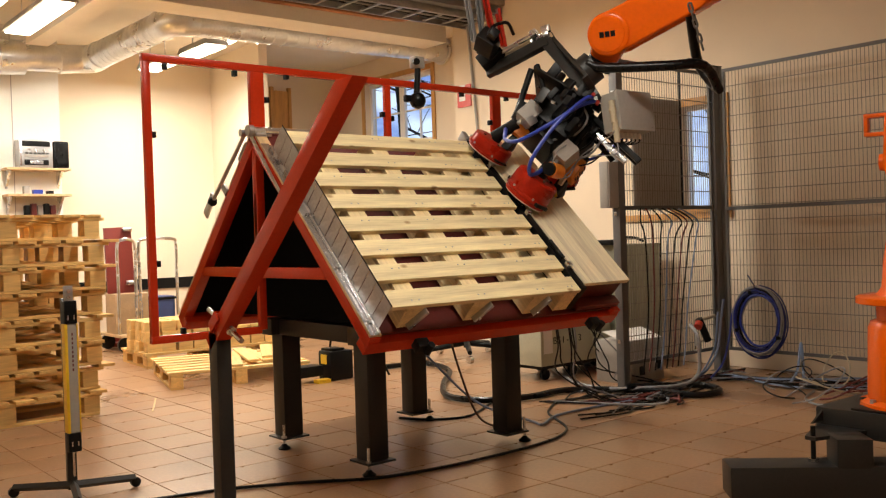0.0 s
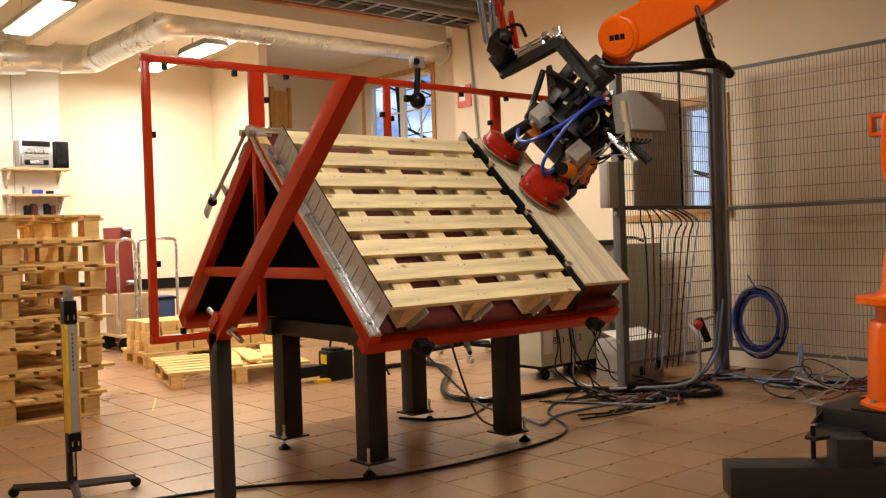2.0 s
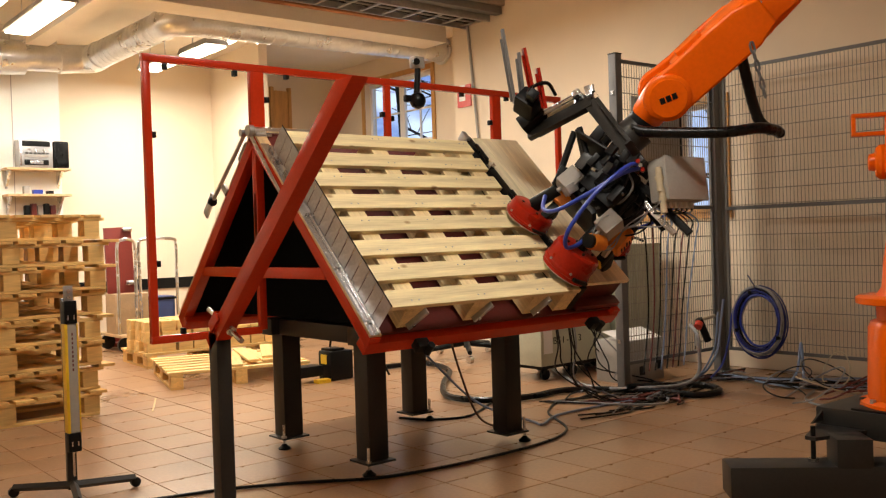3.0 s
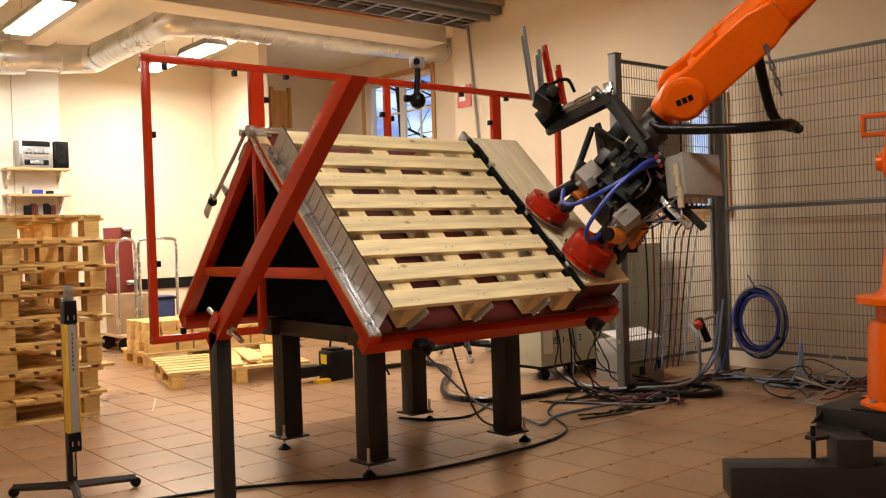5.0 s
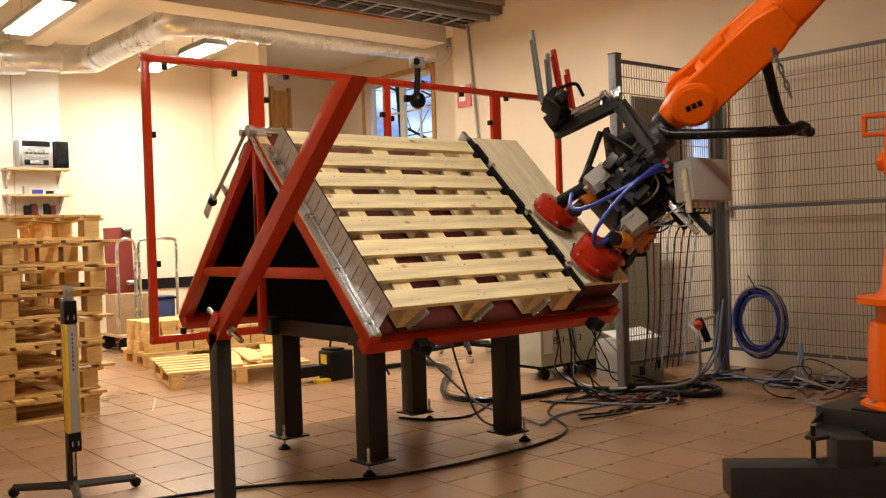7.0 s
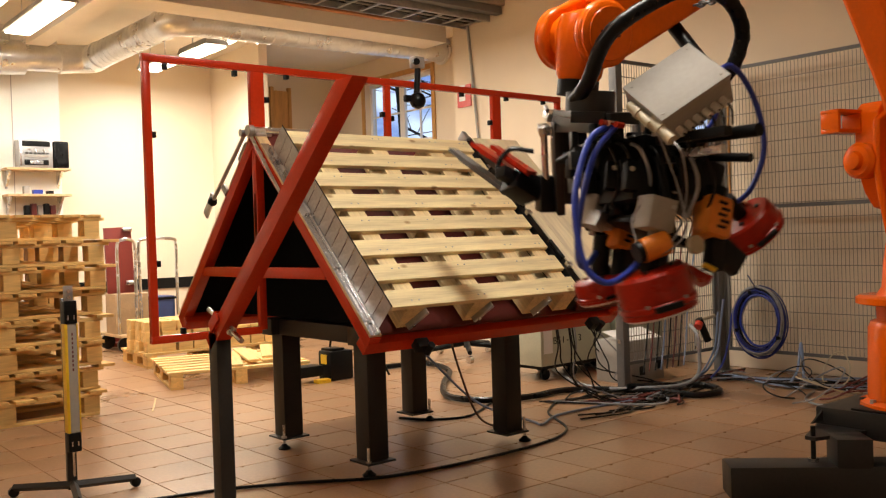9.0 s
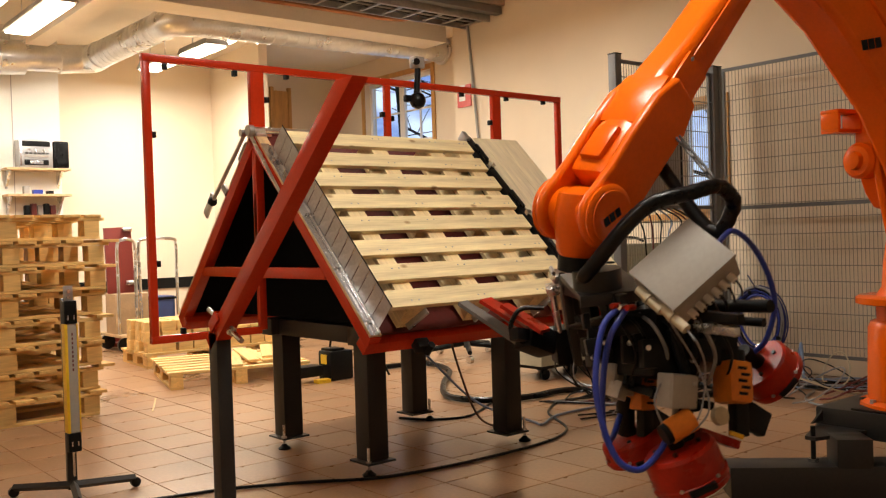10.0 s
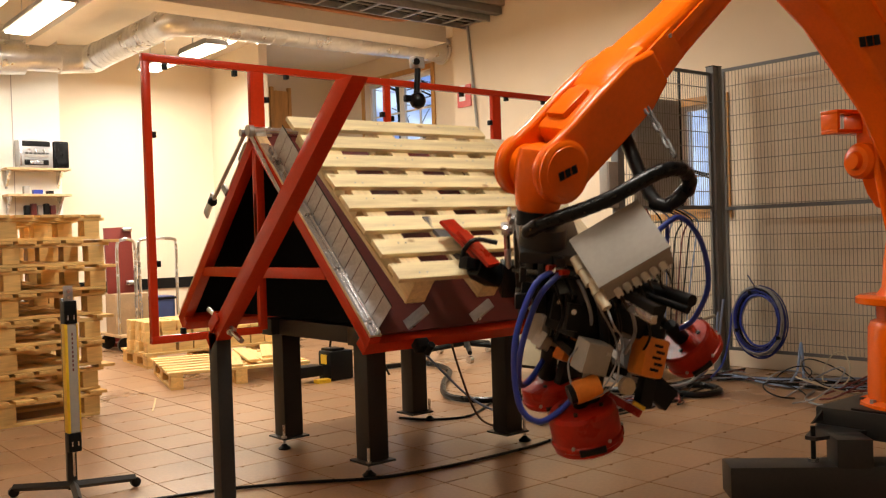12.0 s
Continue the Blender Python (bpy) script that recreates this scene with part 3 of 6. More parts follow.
def tree(x, y, h, seed):
    """Bare winter tree outside."""
    rnd = random.Random(seed)
    tr = thing("bare_tree", "bare dark winter tree outside the window", "tree", Matrix.Translation((x, y, -0.5)), "bare trees")
    part("trunk", cyl((0, 0, 0), (0.1, 0.05, h), 0.045, 0.02, n=8), M_BLACK, tr)
    bm = bmesh.new()
    for i in range(26):
        z = h * rnd.uniform(0.25, 0.98)
        a = rnd.uniform(0, 6.28)
        p = Vector((0.1 * z / h, 0.05 * z / h, z))
        q = p + Vector((math.cos(a), math.sin(a), rnd.uniform(0.1, 0.9))) * rnd.uniform(0.6, 1.3)
        bm_cyl(bm, p, q, 0.014, 0.006, n=5)
        for k in range(4):
            s = p.lerp(q, rnd.uniform(0.3, 1))
            e = s + Vector((rnd.uniform(-1, 1), rnd.uniform(-1, 1), rnd.uniform(-0.2, 0.9))) * 0.55
            bm_cyl(bm, s, e, 0.006, 0.003, n=4)
    part("branches", bm, M_BLACK, tr)


tree(7.4, 8.6, 6.0, 3)
tree(7.9, 10.4, 6.5, 5)
tree(7.0, 2.6, 5.5, 8)

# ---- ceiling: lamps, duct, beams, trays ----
# the last six lamps are added for brightness, five of them unseen
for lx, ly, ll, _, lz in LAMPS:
    lamp = thing("ceiling_lamp", "white ceiling luminaire with lit fluorescent tubes, in rows partly added out of view", "ceiling lamp", Matrix.Translation((lx, ly, lz)), "ceiling lamps")
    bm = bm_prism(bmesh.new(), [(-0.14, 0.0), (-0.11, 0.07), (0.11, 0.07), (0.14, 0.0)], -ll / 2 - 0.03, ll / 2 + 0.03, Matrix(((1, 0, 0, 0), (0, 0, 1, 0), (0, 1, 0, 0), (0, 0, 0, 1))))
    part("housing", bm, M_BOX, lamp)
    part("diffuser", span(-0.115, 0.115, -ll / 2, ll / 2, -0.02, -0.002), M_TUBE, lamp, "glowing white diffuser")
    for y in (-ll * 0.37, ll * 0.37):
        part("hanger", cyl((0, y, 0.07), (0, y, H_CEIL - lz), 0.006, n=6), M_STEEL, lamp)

duct = thing("air_duct", "galvanised spiral air duct hung under the ceiling", "air duct")
DR = 0.158
def duct_run(a, b, rings, DR=0.15):
    a, b = Vector(a), Vector(b)
    part("duct_pipe", cyl(a, b, DR, n=32), M_DUCT, duct)
    for k in range(rings):
        c = a.lerp(b, (k + 0.5) / rings)
        d = (b - a).normalized() * 0.006
        part("seam", cyl(c - d, c + d, DR + 0.004, n=32), M_DUCT, duct)


D0, D1, D2 = Vector((4.98, 5.30, 3.60)), Vector((1.29, 5.16, 3.50)), Vector((0.98, 6.75, 3.34))
duct_run(D0, D1 + Vector((0.17, 0.006, 0.004)), 24, 0.147)
duct_run(D1 + Vector((-0.03, 0.19, -0.016)), D2 + Vector((0.03, -0.16, 0.016)), 15, 0.147)
# mitred bends
part("elbow", tube([D1 + Vector((0.20, 0.008, 0.004)), D1 + Vector((0.08, 0.0, 0.0)), D1 + Vector((-0.03, 0.07, -0.006)), D1 + Vector((-0.035, 0.22, -0.02))], DR, n=28, steps=2), M_DUCT, duct)
part("elbow", tube([D2 + Vector((0.035, -0.2, 0.02)), D2 + Vector((0.0, -0.02, 0)), D2 + Vector((-0.12, 0.06, 0)), D2 + Vector((-0.36, 0.06, -0.03))], DR, n=28, steps=3), M_DUCT, duct)
duct_run(D2 + Vector((-0.3, 0.06, -0.02)), D2 + Vector((-2.4, 0.06, -0.12)), 4, 0.147)
part("collar", cyl(D2 + Vector((-0.72, 0.06, -0.045)), D2 + Vector((-0.98, 0.06, -0.06)), DR + 0.03, n=32), M_DUCT, duct)
part("end_flange", cyl(D0 + Vector((-0.03, 0, 0)), D0, DR + 0.02, n=32), M_DUCT, duct)


def ceiling_works():
    setting("beam_1", span(0.3, 4.25, 4.35, 4.75, 3.45, H_CEIL - 0.002), M_CEIL, "grey painted ceiling beam", "beam")
    setting("beam_2", span(0.24, 0.46, -5.8, 6.6, 3.40, H_CEIL - 0.002), M_CEIL, "white painted ceiling beam", "beam")
    setting("beam_3", span(-1.1, -0.9, -5.8, 7.3, 3.45, H_CEIL - 0.002), M_CEIL, "white painted ceiling beam", "beam")
    setting("ceiling_deck", span(0.47, 4.245, 3.35, 4.34, 3.66, H_CEIL - 0.002), mat("bare_concrete", (0.36, 0.30, 0.235), 0.9, vary=0.2, scale=3, fine=50, bump=0.2), "bare grey-brown concrete soffit", "ceiling")
    for y in (3.44,):
        setting("soffit_rib", span(0.47, 4.24, y - 0.05, y + 0.05, 3.58, 3.659), M_FENCE, "dark ribbed steel joist under the soffit", "beam")
    tray = thing("cable_tray", "galvanised cable tray under the ceiling", "cable tray")
    for y in (3.55, 3.95):
        part("tray_rail", span(0.5, 4.2, y - 0.01, y + 0.01, 3.52, 3.60), M_DULL_STEEL, tray)
    for k in range(14):
        part("tray_rung", span(0.6 + k * 0.27, 0.63 + k * 0.27, 3.56, 3.94, 3.53, 3.545), M_DULL_STEEL, tray)
    for k in range(5):
        part("cable", tube([(0.5, 3.62 + 0.06 * k, 3.56), (2.0, 3.64 + 0.05 * k, 3.565), (4.2, 3.6 + 0.06 * k, 3.56)], 0.012, n=6), (M_RUBBER, M_BOX)[k % 2], tray)
    pipe = thing("copper_pipe", "copper pipe with a bend under the ceiling", "pipe")
    part("pipe", tube([(0.4, 4.22, 3.56), (2.4, 4.2, 3.57), (3.3, 4.15, 3.56), (3.5, 4.0, 3.58), (3.55, 3.7, 3.66)], 0.022, n=10), mat("copper", (0.50, 0.22, 0.10), 0.4, metal=0.8), pipe)


ceiling_works()
hb = thing("camera_head", "small grey camera head with a dark globe on the guard frame", "camera")
part("head", box((0.735, AY - 0.03, 2.215), (0.075, 0.06, 0.07), bevel=0.012), M_BOX, hb)
part("lens", cyl((0.70, AY - 0.06, 2.215), (0.69, AY - 0.085, 2.21), 0.02, n=14), M_BLACK, hb)
part("neck", cyl((0.735, AY - 0.035, 2.19), (0.72, AY - 0.035, 2.03), 0.018, n=12), M_BLACK, hb)
part("globe", bm_lathe(bmesh.new(), [(0.01, -0.048), (0.034, -0.037), (0.048, -0.012), (0.048, 0.012), (0.034, 0.037), (0.01, 0.048)], 20, pose(0.715, AY - 0.05, 1.99)), M_RUBBER, hb)
part("bracket", box((0.66, AY - 0.03, 2.0), (0.05, 0.03, 0.04), bevel=0.006), M_BLACK, hb)

# ---- the robot ----
ROB = Vector((1.751, -1.932, 0.0))          # axis of the turret on the floor
HS, L1, L2, SET = 1.111, 1.667, 1.456, -0.142  # shoulder height, lower arm, upper arm, setback of the shoulder
robot = thing("industrial_robot", "orange six-axis industrial robot on a dark grey steel pedestal", "robot")


def letters(text, size, parent, m, material):
    """Raised lettering, a part for each character."""
    for k, ch in enumerate(text):
        cu = bpy.data.curves.new("letter", "FONT")
        cu.body, cu.size, cu.extrude, cu.align_x, cu.align_y = ch, size, 0.0015, "CENTER", "CENTER"
        tmp = new("letter_source", cu)
        me = bpy.data.meshes.new_from_object(tmp.evaluated_get(bpy.context.evaluated_depsgraph_get()))
        bpy.data.objects.remove(tmp)
        me.materials.clear()
        me.materials.append(material)
        ob = new("letter", me)
        ob.parent = parent
        ob.matrix_basis = m @ pose((k - (len(text) - 1) / 2) * size * 0.62, 0, 0)


def logo(parent, m, s):
    """The maker's mark as three plain dark blocks."""
    for k in (-1, 0, 1):
        part("maker_mark", box((k * s * 0.36, 0, 0), (s * 0.29, s * 0.36, 0.003)), M_BLACK, parent, smooth=False, m=m)


def build_robot():
    ped = part("pedestal", span(1.45, 2.20, -2.32, -1.557, 0.212, 0.335, bevel=0.008), M_GREY, robot, "dark grey welded steel pedestal")
    part("pedestal_post", box((1.28, -1.80, 0.195), (0.15, 0.15, 0.13), (0, 0, -45), bevel=0.006), M_GREY, ped)
    part("pedestal_neck", span(1.75, 2.12, -2.24, -1.85, 0.10, 0.212, bevel=0.006), M_GREY, ped)
    part("pedestal_wing", bm_prism(bmesh.new(), [(1.455, -1.56), (1.17, -1.655), (1.17, -1.705), (1.455, -1.80)], 0.24, 0.256), M_GREY, ped)
    part("pedestal_gusset", bm_prism(bmesh.new(), [(1.34, 0.275), (1.44, 0.275), (1.44, 0.325)], -1.60, -1.59, Matrix(((1, 0, 0, 0), (0, 0, 1, 0), (0, 1, 0, 0), (0, 0, 0, 1)))), M_GREY, ped)
    part("levelling_bolt", cyl((BOLT.x, BOLT.y, 0.13), (BOLT.x, BOLT.y, 0.30), 0.011, n=10), M_BLACK, ped)
    part("bolt_head", cyl((BOLT.x, BOLT.y, 0.142), (BOLT.x, BOLT.y, 0.158), 0.024, n=8), M_STEEL, ped)
    c = Vector((0.877, -1.46, 0)) + Vector((0.707, -0.707, 0)) * 0.55 + Vector((0.707, 0.707, 0)) * 0.06
    part("outrigger", box((c.x, c.y, 0.071), (1.1, 0.18, 0.142), (0, 0, -45), bevel=0.008), M_GREY, ped)
    part("outrigger", box((2.1, -1.95, 0.05), (0.9, 0.16, 0.10), (0, 0, 0), bevel=0.008), M_GREY, ped)
    foot = part("foot", bm_lathe(bmesh.new(), [(0.28, 0.33), (0.28, 0.36), (0.245, 0.375), (0.238, 0.70), (0.225, 0.73), (0.2, 0.74), (0.2, 0.81)], 40, Matrix.Translation(ROB)), M_ORANGE, robot)
    part("foot_flange", span(1.46, 1.56, -2.16, -1.72, 0.33, 0.345, bevel=0.004), M_BLACK, foot)
    part("connector_plug", cyl((1.60, -1.70, 0.36), (1.66, -1.74, 0.36), 0.014, n=12), M_RUBBER, foot)
    for k in range(8):
        a = k * math.pi / 4 + 0.2
        part("foot_bolt", cyl(ROB + Vector((0.26 * math.cos(a), 0.26 * math.sin(a), 0.36)), ROB + Vector((0.26 * math.cos(a), 0.26 * math.sin(a), 0.38)), 0.014, n=6), M_DULL_STEEL, foot)
    # turret: its space has x towards the work, origin on the shoulder
    ax = Matrix.Translation((-SET, 0, 0))
    tu = part("turret", bm_lathe(bmesh.new(), [(0.20, -0.26), (0.175, -0.22), (0.165, -0.1), (0.15, 0.0)], 32, ax), M_ORANGE, robot)
    part("turret_lip", bm_lathe(bmesh.new(), [(0.275, -0.30), (0.288, -0.295), (0.288, -0.268), (0.275, -0.26)], 40, ax), M_ORANGE, tu)
    for s in (-1, 1):
        bm = bm_prism(bmesh.new(), [(-0.12, -0.05), (-0.05, -0.14), (0.12, -0.16), (0.20, 0.02), (0.25, 0.2), (0.28, 0.34), (0.27, 0.56), (0.18, 0.62), (0.05, 0.5), (-0.10, 0.2)], 0.115, 0.15, pose(0, 0, 0, 90, 0, 0) if s > 0 else pose(0, 0, 0, 90, 0, 0) @ Matrix.Translation((0, 0, -0.265)))
        ck = part("turret_cheek", bm, M_ORANGE, tu)
        bev = ck.modifiers.new("bevel", "BEVEL")
        bev.width, bev.segments, bev.limit_method = 0.012, 2, "ANGLE"
        part("shoulder_motor", cyl((0, s * 0.15, 0.0), (0, s * 0.18, 0.0), 0.10, n=28), M_ORANGE, tu)
    br = bmesh.new()
    for a in ((0.30, -0.27, 0.604, 0.22, 0.10, 0.018), (0.30, -0.27, 0.512, 0.22, 0.10, 0.018), (0.401, -0.27, 0.558, 0.018, 0.10, 0.074), (0.235, -0.27, 0.558, 0.05, 0.10, 0.074)):
        bm_box(br, a[:3], a[3:], bevel=0.003)
    part("stop_block", br, M_ORANGE, tu)
    hook_shape = [(0.20, 0.65), (0.25, 0.60), (0.25, 0.46), (0.23, 0.31), (0.19, 0.22), (0.13, 0.15), (0.03, 0.13), (0.02, 0.5), (0.12, 0.62)]
    hk = part("stop_hook", bm_prism(bmesh.new(), hook_shape, 0.13, 0.26, pose(0, 0, 0, 90, 0, 0)), M_ORANGE, tu)
    bev = hk.modifiers.new("bevel", "BEVEL")
    bev.width, bev.segments, bev.limit_method = 0.008, 2, "ANGLE"
    part("buffer", bm_lathe(bmesh.new(), [(0.085, 0), (0.085, 0.09), (0.07, 0.11), (0.045, 0.115), (0.04, 0.14), (0.02, 0.145)], 28, pose(0.20, -0.21, 0.37, 0, 90, 0)), M_ORANGE, tu)
    # lower arm: z from shoulder to elbow, x forward
    k_ = L1 / 1.231
    outline = [(-0.12, -0.04), (-0.07, -0.10), (0.06, -0.10), (0.12, -0.04), (0.09, 0.12), (0.0, 0.32), (-0.04, 0.52), (-0.015, 0.88), (0.07, 1.14), (0.11, 1.24), (0.1, 1.34), (-0.22, 1.34), (-0.36, 1.22), (-0.36, 0.9), (-0.28, 0.5)]
    la = part("lower_arm", bm_prism(bmesh.new(), [(x, z * k_) for x, z in outline], -0.105, 0.105, pose(0, 0, 0, 90, 0, 0)), M_ORANGE, robot)
    bev = la.modifiers.new("bevel", "BEVEL")
    bev.width, bev.segments, bev.limit_method = 0.03, 3, "ANGLE"
    for s in (-1, 1):
        part("arm_rib", box((-0.26, s * 0.112, 1.15), (0.08, 0.02, 0.8), bevel=0.008), M_ORANGE, la)
        part("elbow_cover", cyl((0, s * 0.10, L1), (0, s * 0.15, L1), 0.13, n=28), M_ORANGE, la)
        if s > 0:
            logo(la, pose(-0.10, 0.1075, 1.02) @ pose(0, 0, 0, 90, 0, 0) @ pose(0, 0, 0, 0, 0, 30), 0.12)
    # upper arm: x from wrist to elbow, y along the wrist hinge
    ua = part("upper_arm", bm_prism(bmesh.new(), [(0.50, -0.112), (0.50, 0.112), (0.62, 0.108), (0.78, 0.090), (L2, 0.070), (L2, -0.070), (0.78, -0.090), (0.62, -0.108)], -0.082, 0.082, pose(0, 0, 0, 90, 0, 0)), M_ORANGE, robot)
    bev = ua.modifiers.new("bevel", "BEVEL")
    bev.width, bev.segments, bev.limit_method = 0.035, 3, "ANGLE"
    for s in (-1, 1):
        part("side_rib", box((1.04, s * 0.084, 0.02), (0.62, 0.012, 0.045), bevel=0.005), M_ORANGE, ua)
        part("cover_plate", box((0.66, s * 0.086, 0.0), (0.16, 0.016, 0.14), bevel=0.005), M_ORANGE, ua)
    part("elbow_block", box((L2, 0, 0), (0.36, 0.24, 0.30), bevel=0.05), M_ORANGE, ua)
    part("spine", box((1.0, 0, -0.080), (0.6, 0.07, 0.026), bevel=0.01), M_ORANGE, ua)
    part("collar", box((0.47, 0, 0), (0.26, 0.225, 0.225), bevel=0.05), M_ORANGE, ua)
    for s in (-1, 1):
        bm = bm_prism(bmesh.new(), [(0.60, -0.075), (0.60, 0.075), (0.48, 0.112), (0.30, 0.115), (0.14, 0.108), (0.05, 0.112), (0.0, 0.118), (-0.045, 0.109), (-0.083, 0.083), (-0.109, 0.045), (-0.118, 0.0), (-0.109, -0.045), (-0.083, -0.083), (-0.045, -0.109), (0.0, -0.118), (0.05, -0.115), (0.22, -0.115), (0.48, -0.112)],
                      0.085, 0.125, pose(0, 0, 0, 90, 0, 0) if s < 0 else pose(0, 0, 0, 90, 0, 0) @ Matrix.Translation((0, 0, -0.21)))
        ck = part("wrist_cheek", bm, M_ORANGE, ua)
        bev = ck.modifiers.new("bevel", "BEVEL")
        bev.width, bev.segments, bev.limit_method = 0.014, 3, "ANGLE"
        part("hinge_cover", bm_lathe(bmesh.new(), [(0.112, 0), (0.115, 0.012), (0.106, 0.020), (0.094, 0.022), (0.092, 0.026), (0.02, 0.026)], 40, pose(0, s * 0.123, 0) @ pose(0, 0, 0, -90 * s, 0, 0)), M_ORANGE, ua)
        logo(ua, pose(0, s * 0.150, 0) @ pose(0, 0, 0, -90 * s, 0, 0) @ pose(0, 0, 0, 0, 0, 20 if s > 0 else 160), 0.085)
    part("hinge_motor", box((0.28, 0, 0.0), (0.34, 0.172, 0.205), bevel=0.04), M_ORANGE, ua)
    # recessed covers and cable lugs along the arm
    for sy in (-1, 1):
        for x in (0.60, 0.72):
            part("cover_screw", cyl((x, sy * 0.093, 0.045), (x, sy * 0.098, 0.045), 0.008, n=8), M_DULL_STEEL, ua)
    part("top_motor", box((0.24, 0, 0.105), (0.15, 0.10, 0.04), bevel=0.012), M_ORANGE, ua)
    # wrist: z away from the work, y along the hinge
    wr = part("wrist", bm_lathe(bmesh.new(), [(0.070, -0.16), (0.082, -0.14), (0.094, -0.06), (0.10, 0.0), (0.085, 0.07), (0.03, 0.092)], 28), M_ORANGE, robot)
    part("wrist_hub", cyl((0, -0.084, 0), (0, 0.084, 0), 0.085, n=24), M_ORANGE, wr)
    part("flange", cyl((0, 0, -0.213), (0, 0, -0.158), 0.075, n=24), M_BLACK, wr)
    return tu, la, ua, wr


BOLT = Vector((1.194, -1.680, 0))
TURRET, LOWER_ARM, UPPER_ARM, WRIST = build_robot()

# ---- the tool at the robot's hand flange: origin on the flange, z away from the work ----
gripper = thing("nailing_tool", "dark steel robot tool with nailers, red dust hoods and pallet fingers", "robot tool")


def local_box(name, c, s, r, material, bevel=0.006, parent=None, label=""):
    return part(name, box((0, 0, 0), s, bevel=bevel), material, parent or gripper, label, m=pose(*c, *r))


def frame_of(a, b, side):
    """A pose at a with z to b and x near side."""
    z = (Vector(b) - Vector(a)).normalized()
    y = z.cross(Vector(side)).normalized()
    x = y.cross(z)
    return Matrix(((x.x, y.x, z.x, a[0]), (x.y, y.y, z.y, a[1]), (x.z, y.z, z.z, a[2]), (0, 0, 0, 1)))


def hood(c, axis, r, h, name="dust_hood"):
    m = frame_of(c, Vector(c) + Vector(axis), (1, 0, 0))
    hd = part(name, bm_lathe(bmesh.new(), [(r * 0.2, -h * 0.52), (r * 0.9, -h * 0.48), (r * 0.98, -h * 0.40), (r, -h * 0.2), (r * 1.0, h * 0.2), (r * 1.05, h * 0.24), (r * 1.05, h * 0.34), (r * 1.0, h * 0.38), (r * 1.0, h * 0.5), (r * 0.94, h * 0.5), (r * 0.9, h * 0.2)], 40, m),
              M_CUP, gripper, "glossy red round dust hood")
    part("brush_ring", bm_lathe(bmesh.new(), [(r * 0.935, h * 0.45), (r * 0.935, h * 0.5 + 0.008), (r * 0.80, h * 0.5 + 0.010), (r * 0.80, h * 0.45)], 32, m), M_SIGN_WHITE, hd, "white bristle ring")
    for sy in (-1, 1):
        part("slot", bm_box(bmesh.new(), (0, sy * r * 0.95, h * 0.30), (r * 0.75, 0.05, h * 0.14), bevel=0.004, m=m), M_BLACK, hd)
    for k in range(4):
        a = k * math.pi / 2 + 0.4
        part("lid_bolt", bm_cyl(bmesh.new(), m @ Vector((r * 0.6 * math.cos(a), r * 0.6 * math.sin(a), -h * 0.49)), m @ Vector((r * 0.6 * math.cos(a), r * 0.6 * math.sin(a), -h * 0.57)), 0.008, n=8), M_GREY, hd)
    part("spigot", bm_cyl(bmesh.new(), m @ Vector((0.0, 0, -h * 0.5)), m @ Vector((0.0, 0, -h * 0.95)), 0.028, n=14), M_BLACK, hd)
    part("hose_clip", bm_cyl(bmesh.new(), m @ Vector((r * 0.4, -r * 0.3, -h * 0.5)), m @ Vector((r * 0.4, -r * 0.3, -h * 0.8)), 0.014, n=10), M_STEEL, hd)
    for k in range(6):
        a = k * math.pi / 3
        part("rivet", bm_cyl(bmesh.new(), m @ Vector((r * 1.01 * math.cos(a), r * 1.01 * math.sin(a), h * 0.2)), m @ Vector((r * 1.05 * math.cos(a), r * 1.05 * math.sin(a), h * 0.2)), 0.007, n=8), M_DULL_STEEL, hd)
    return hd


def nailer(c, m_turn, s=1.0):
    m = Matrix.Translation(c) @ m_turn
    nb = part("nailer", bm_box(bmesh.new(), (0, 0, 0), (0.10 * s, 0.11 * s, 0.15 * s), bevel=0.022, m=m), M_TOOL_ORANGE, gripper, "orange pneumatic nailer")
    part("nailer_cap", bm_cyl(bmesh.new(), m @ Vector((0, 0, 0.07 * s)), m @ Vector((0, 0, 0.11 * s)), 0.045 * s, n=20), M_BLACK, nb)
    part("nailer_nose", bm_box(bmesh.new(), (0.02, 0, -0.12 * s), (0.055 * s, 0.05 * s, 0.13 * s), bevel=0.008, m=m), M_BLACK, nb)
    part("nailer_magazine", bm_box(bmesh.new(), (0.085 * s, 0, -0.12 * s), (0.10 * s, 0.045 * s, 0.09 * s), (0, 25, 0), bevel=0.008, m=m), M_BLACK, nb)
    bm = bmesh.new()
    for k in range(5):
        bm_box(bm, (0.012 * (k % 2), -0.0565 * s, 0.045 * s - 0.022 * k * s), (0.035 * s, 0.003, 0.010 * s), m=m)
    part("maker_mark", bm, M_BLACK, nb, smooth=False)
    return nb


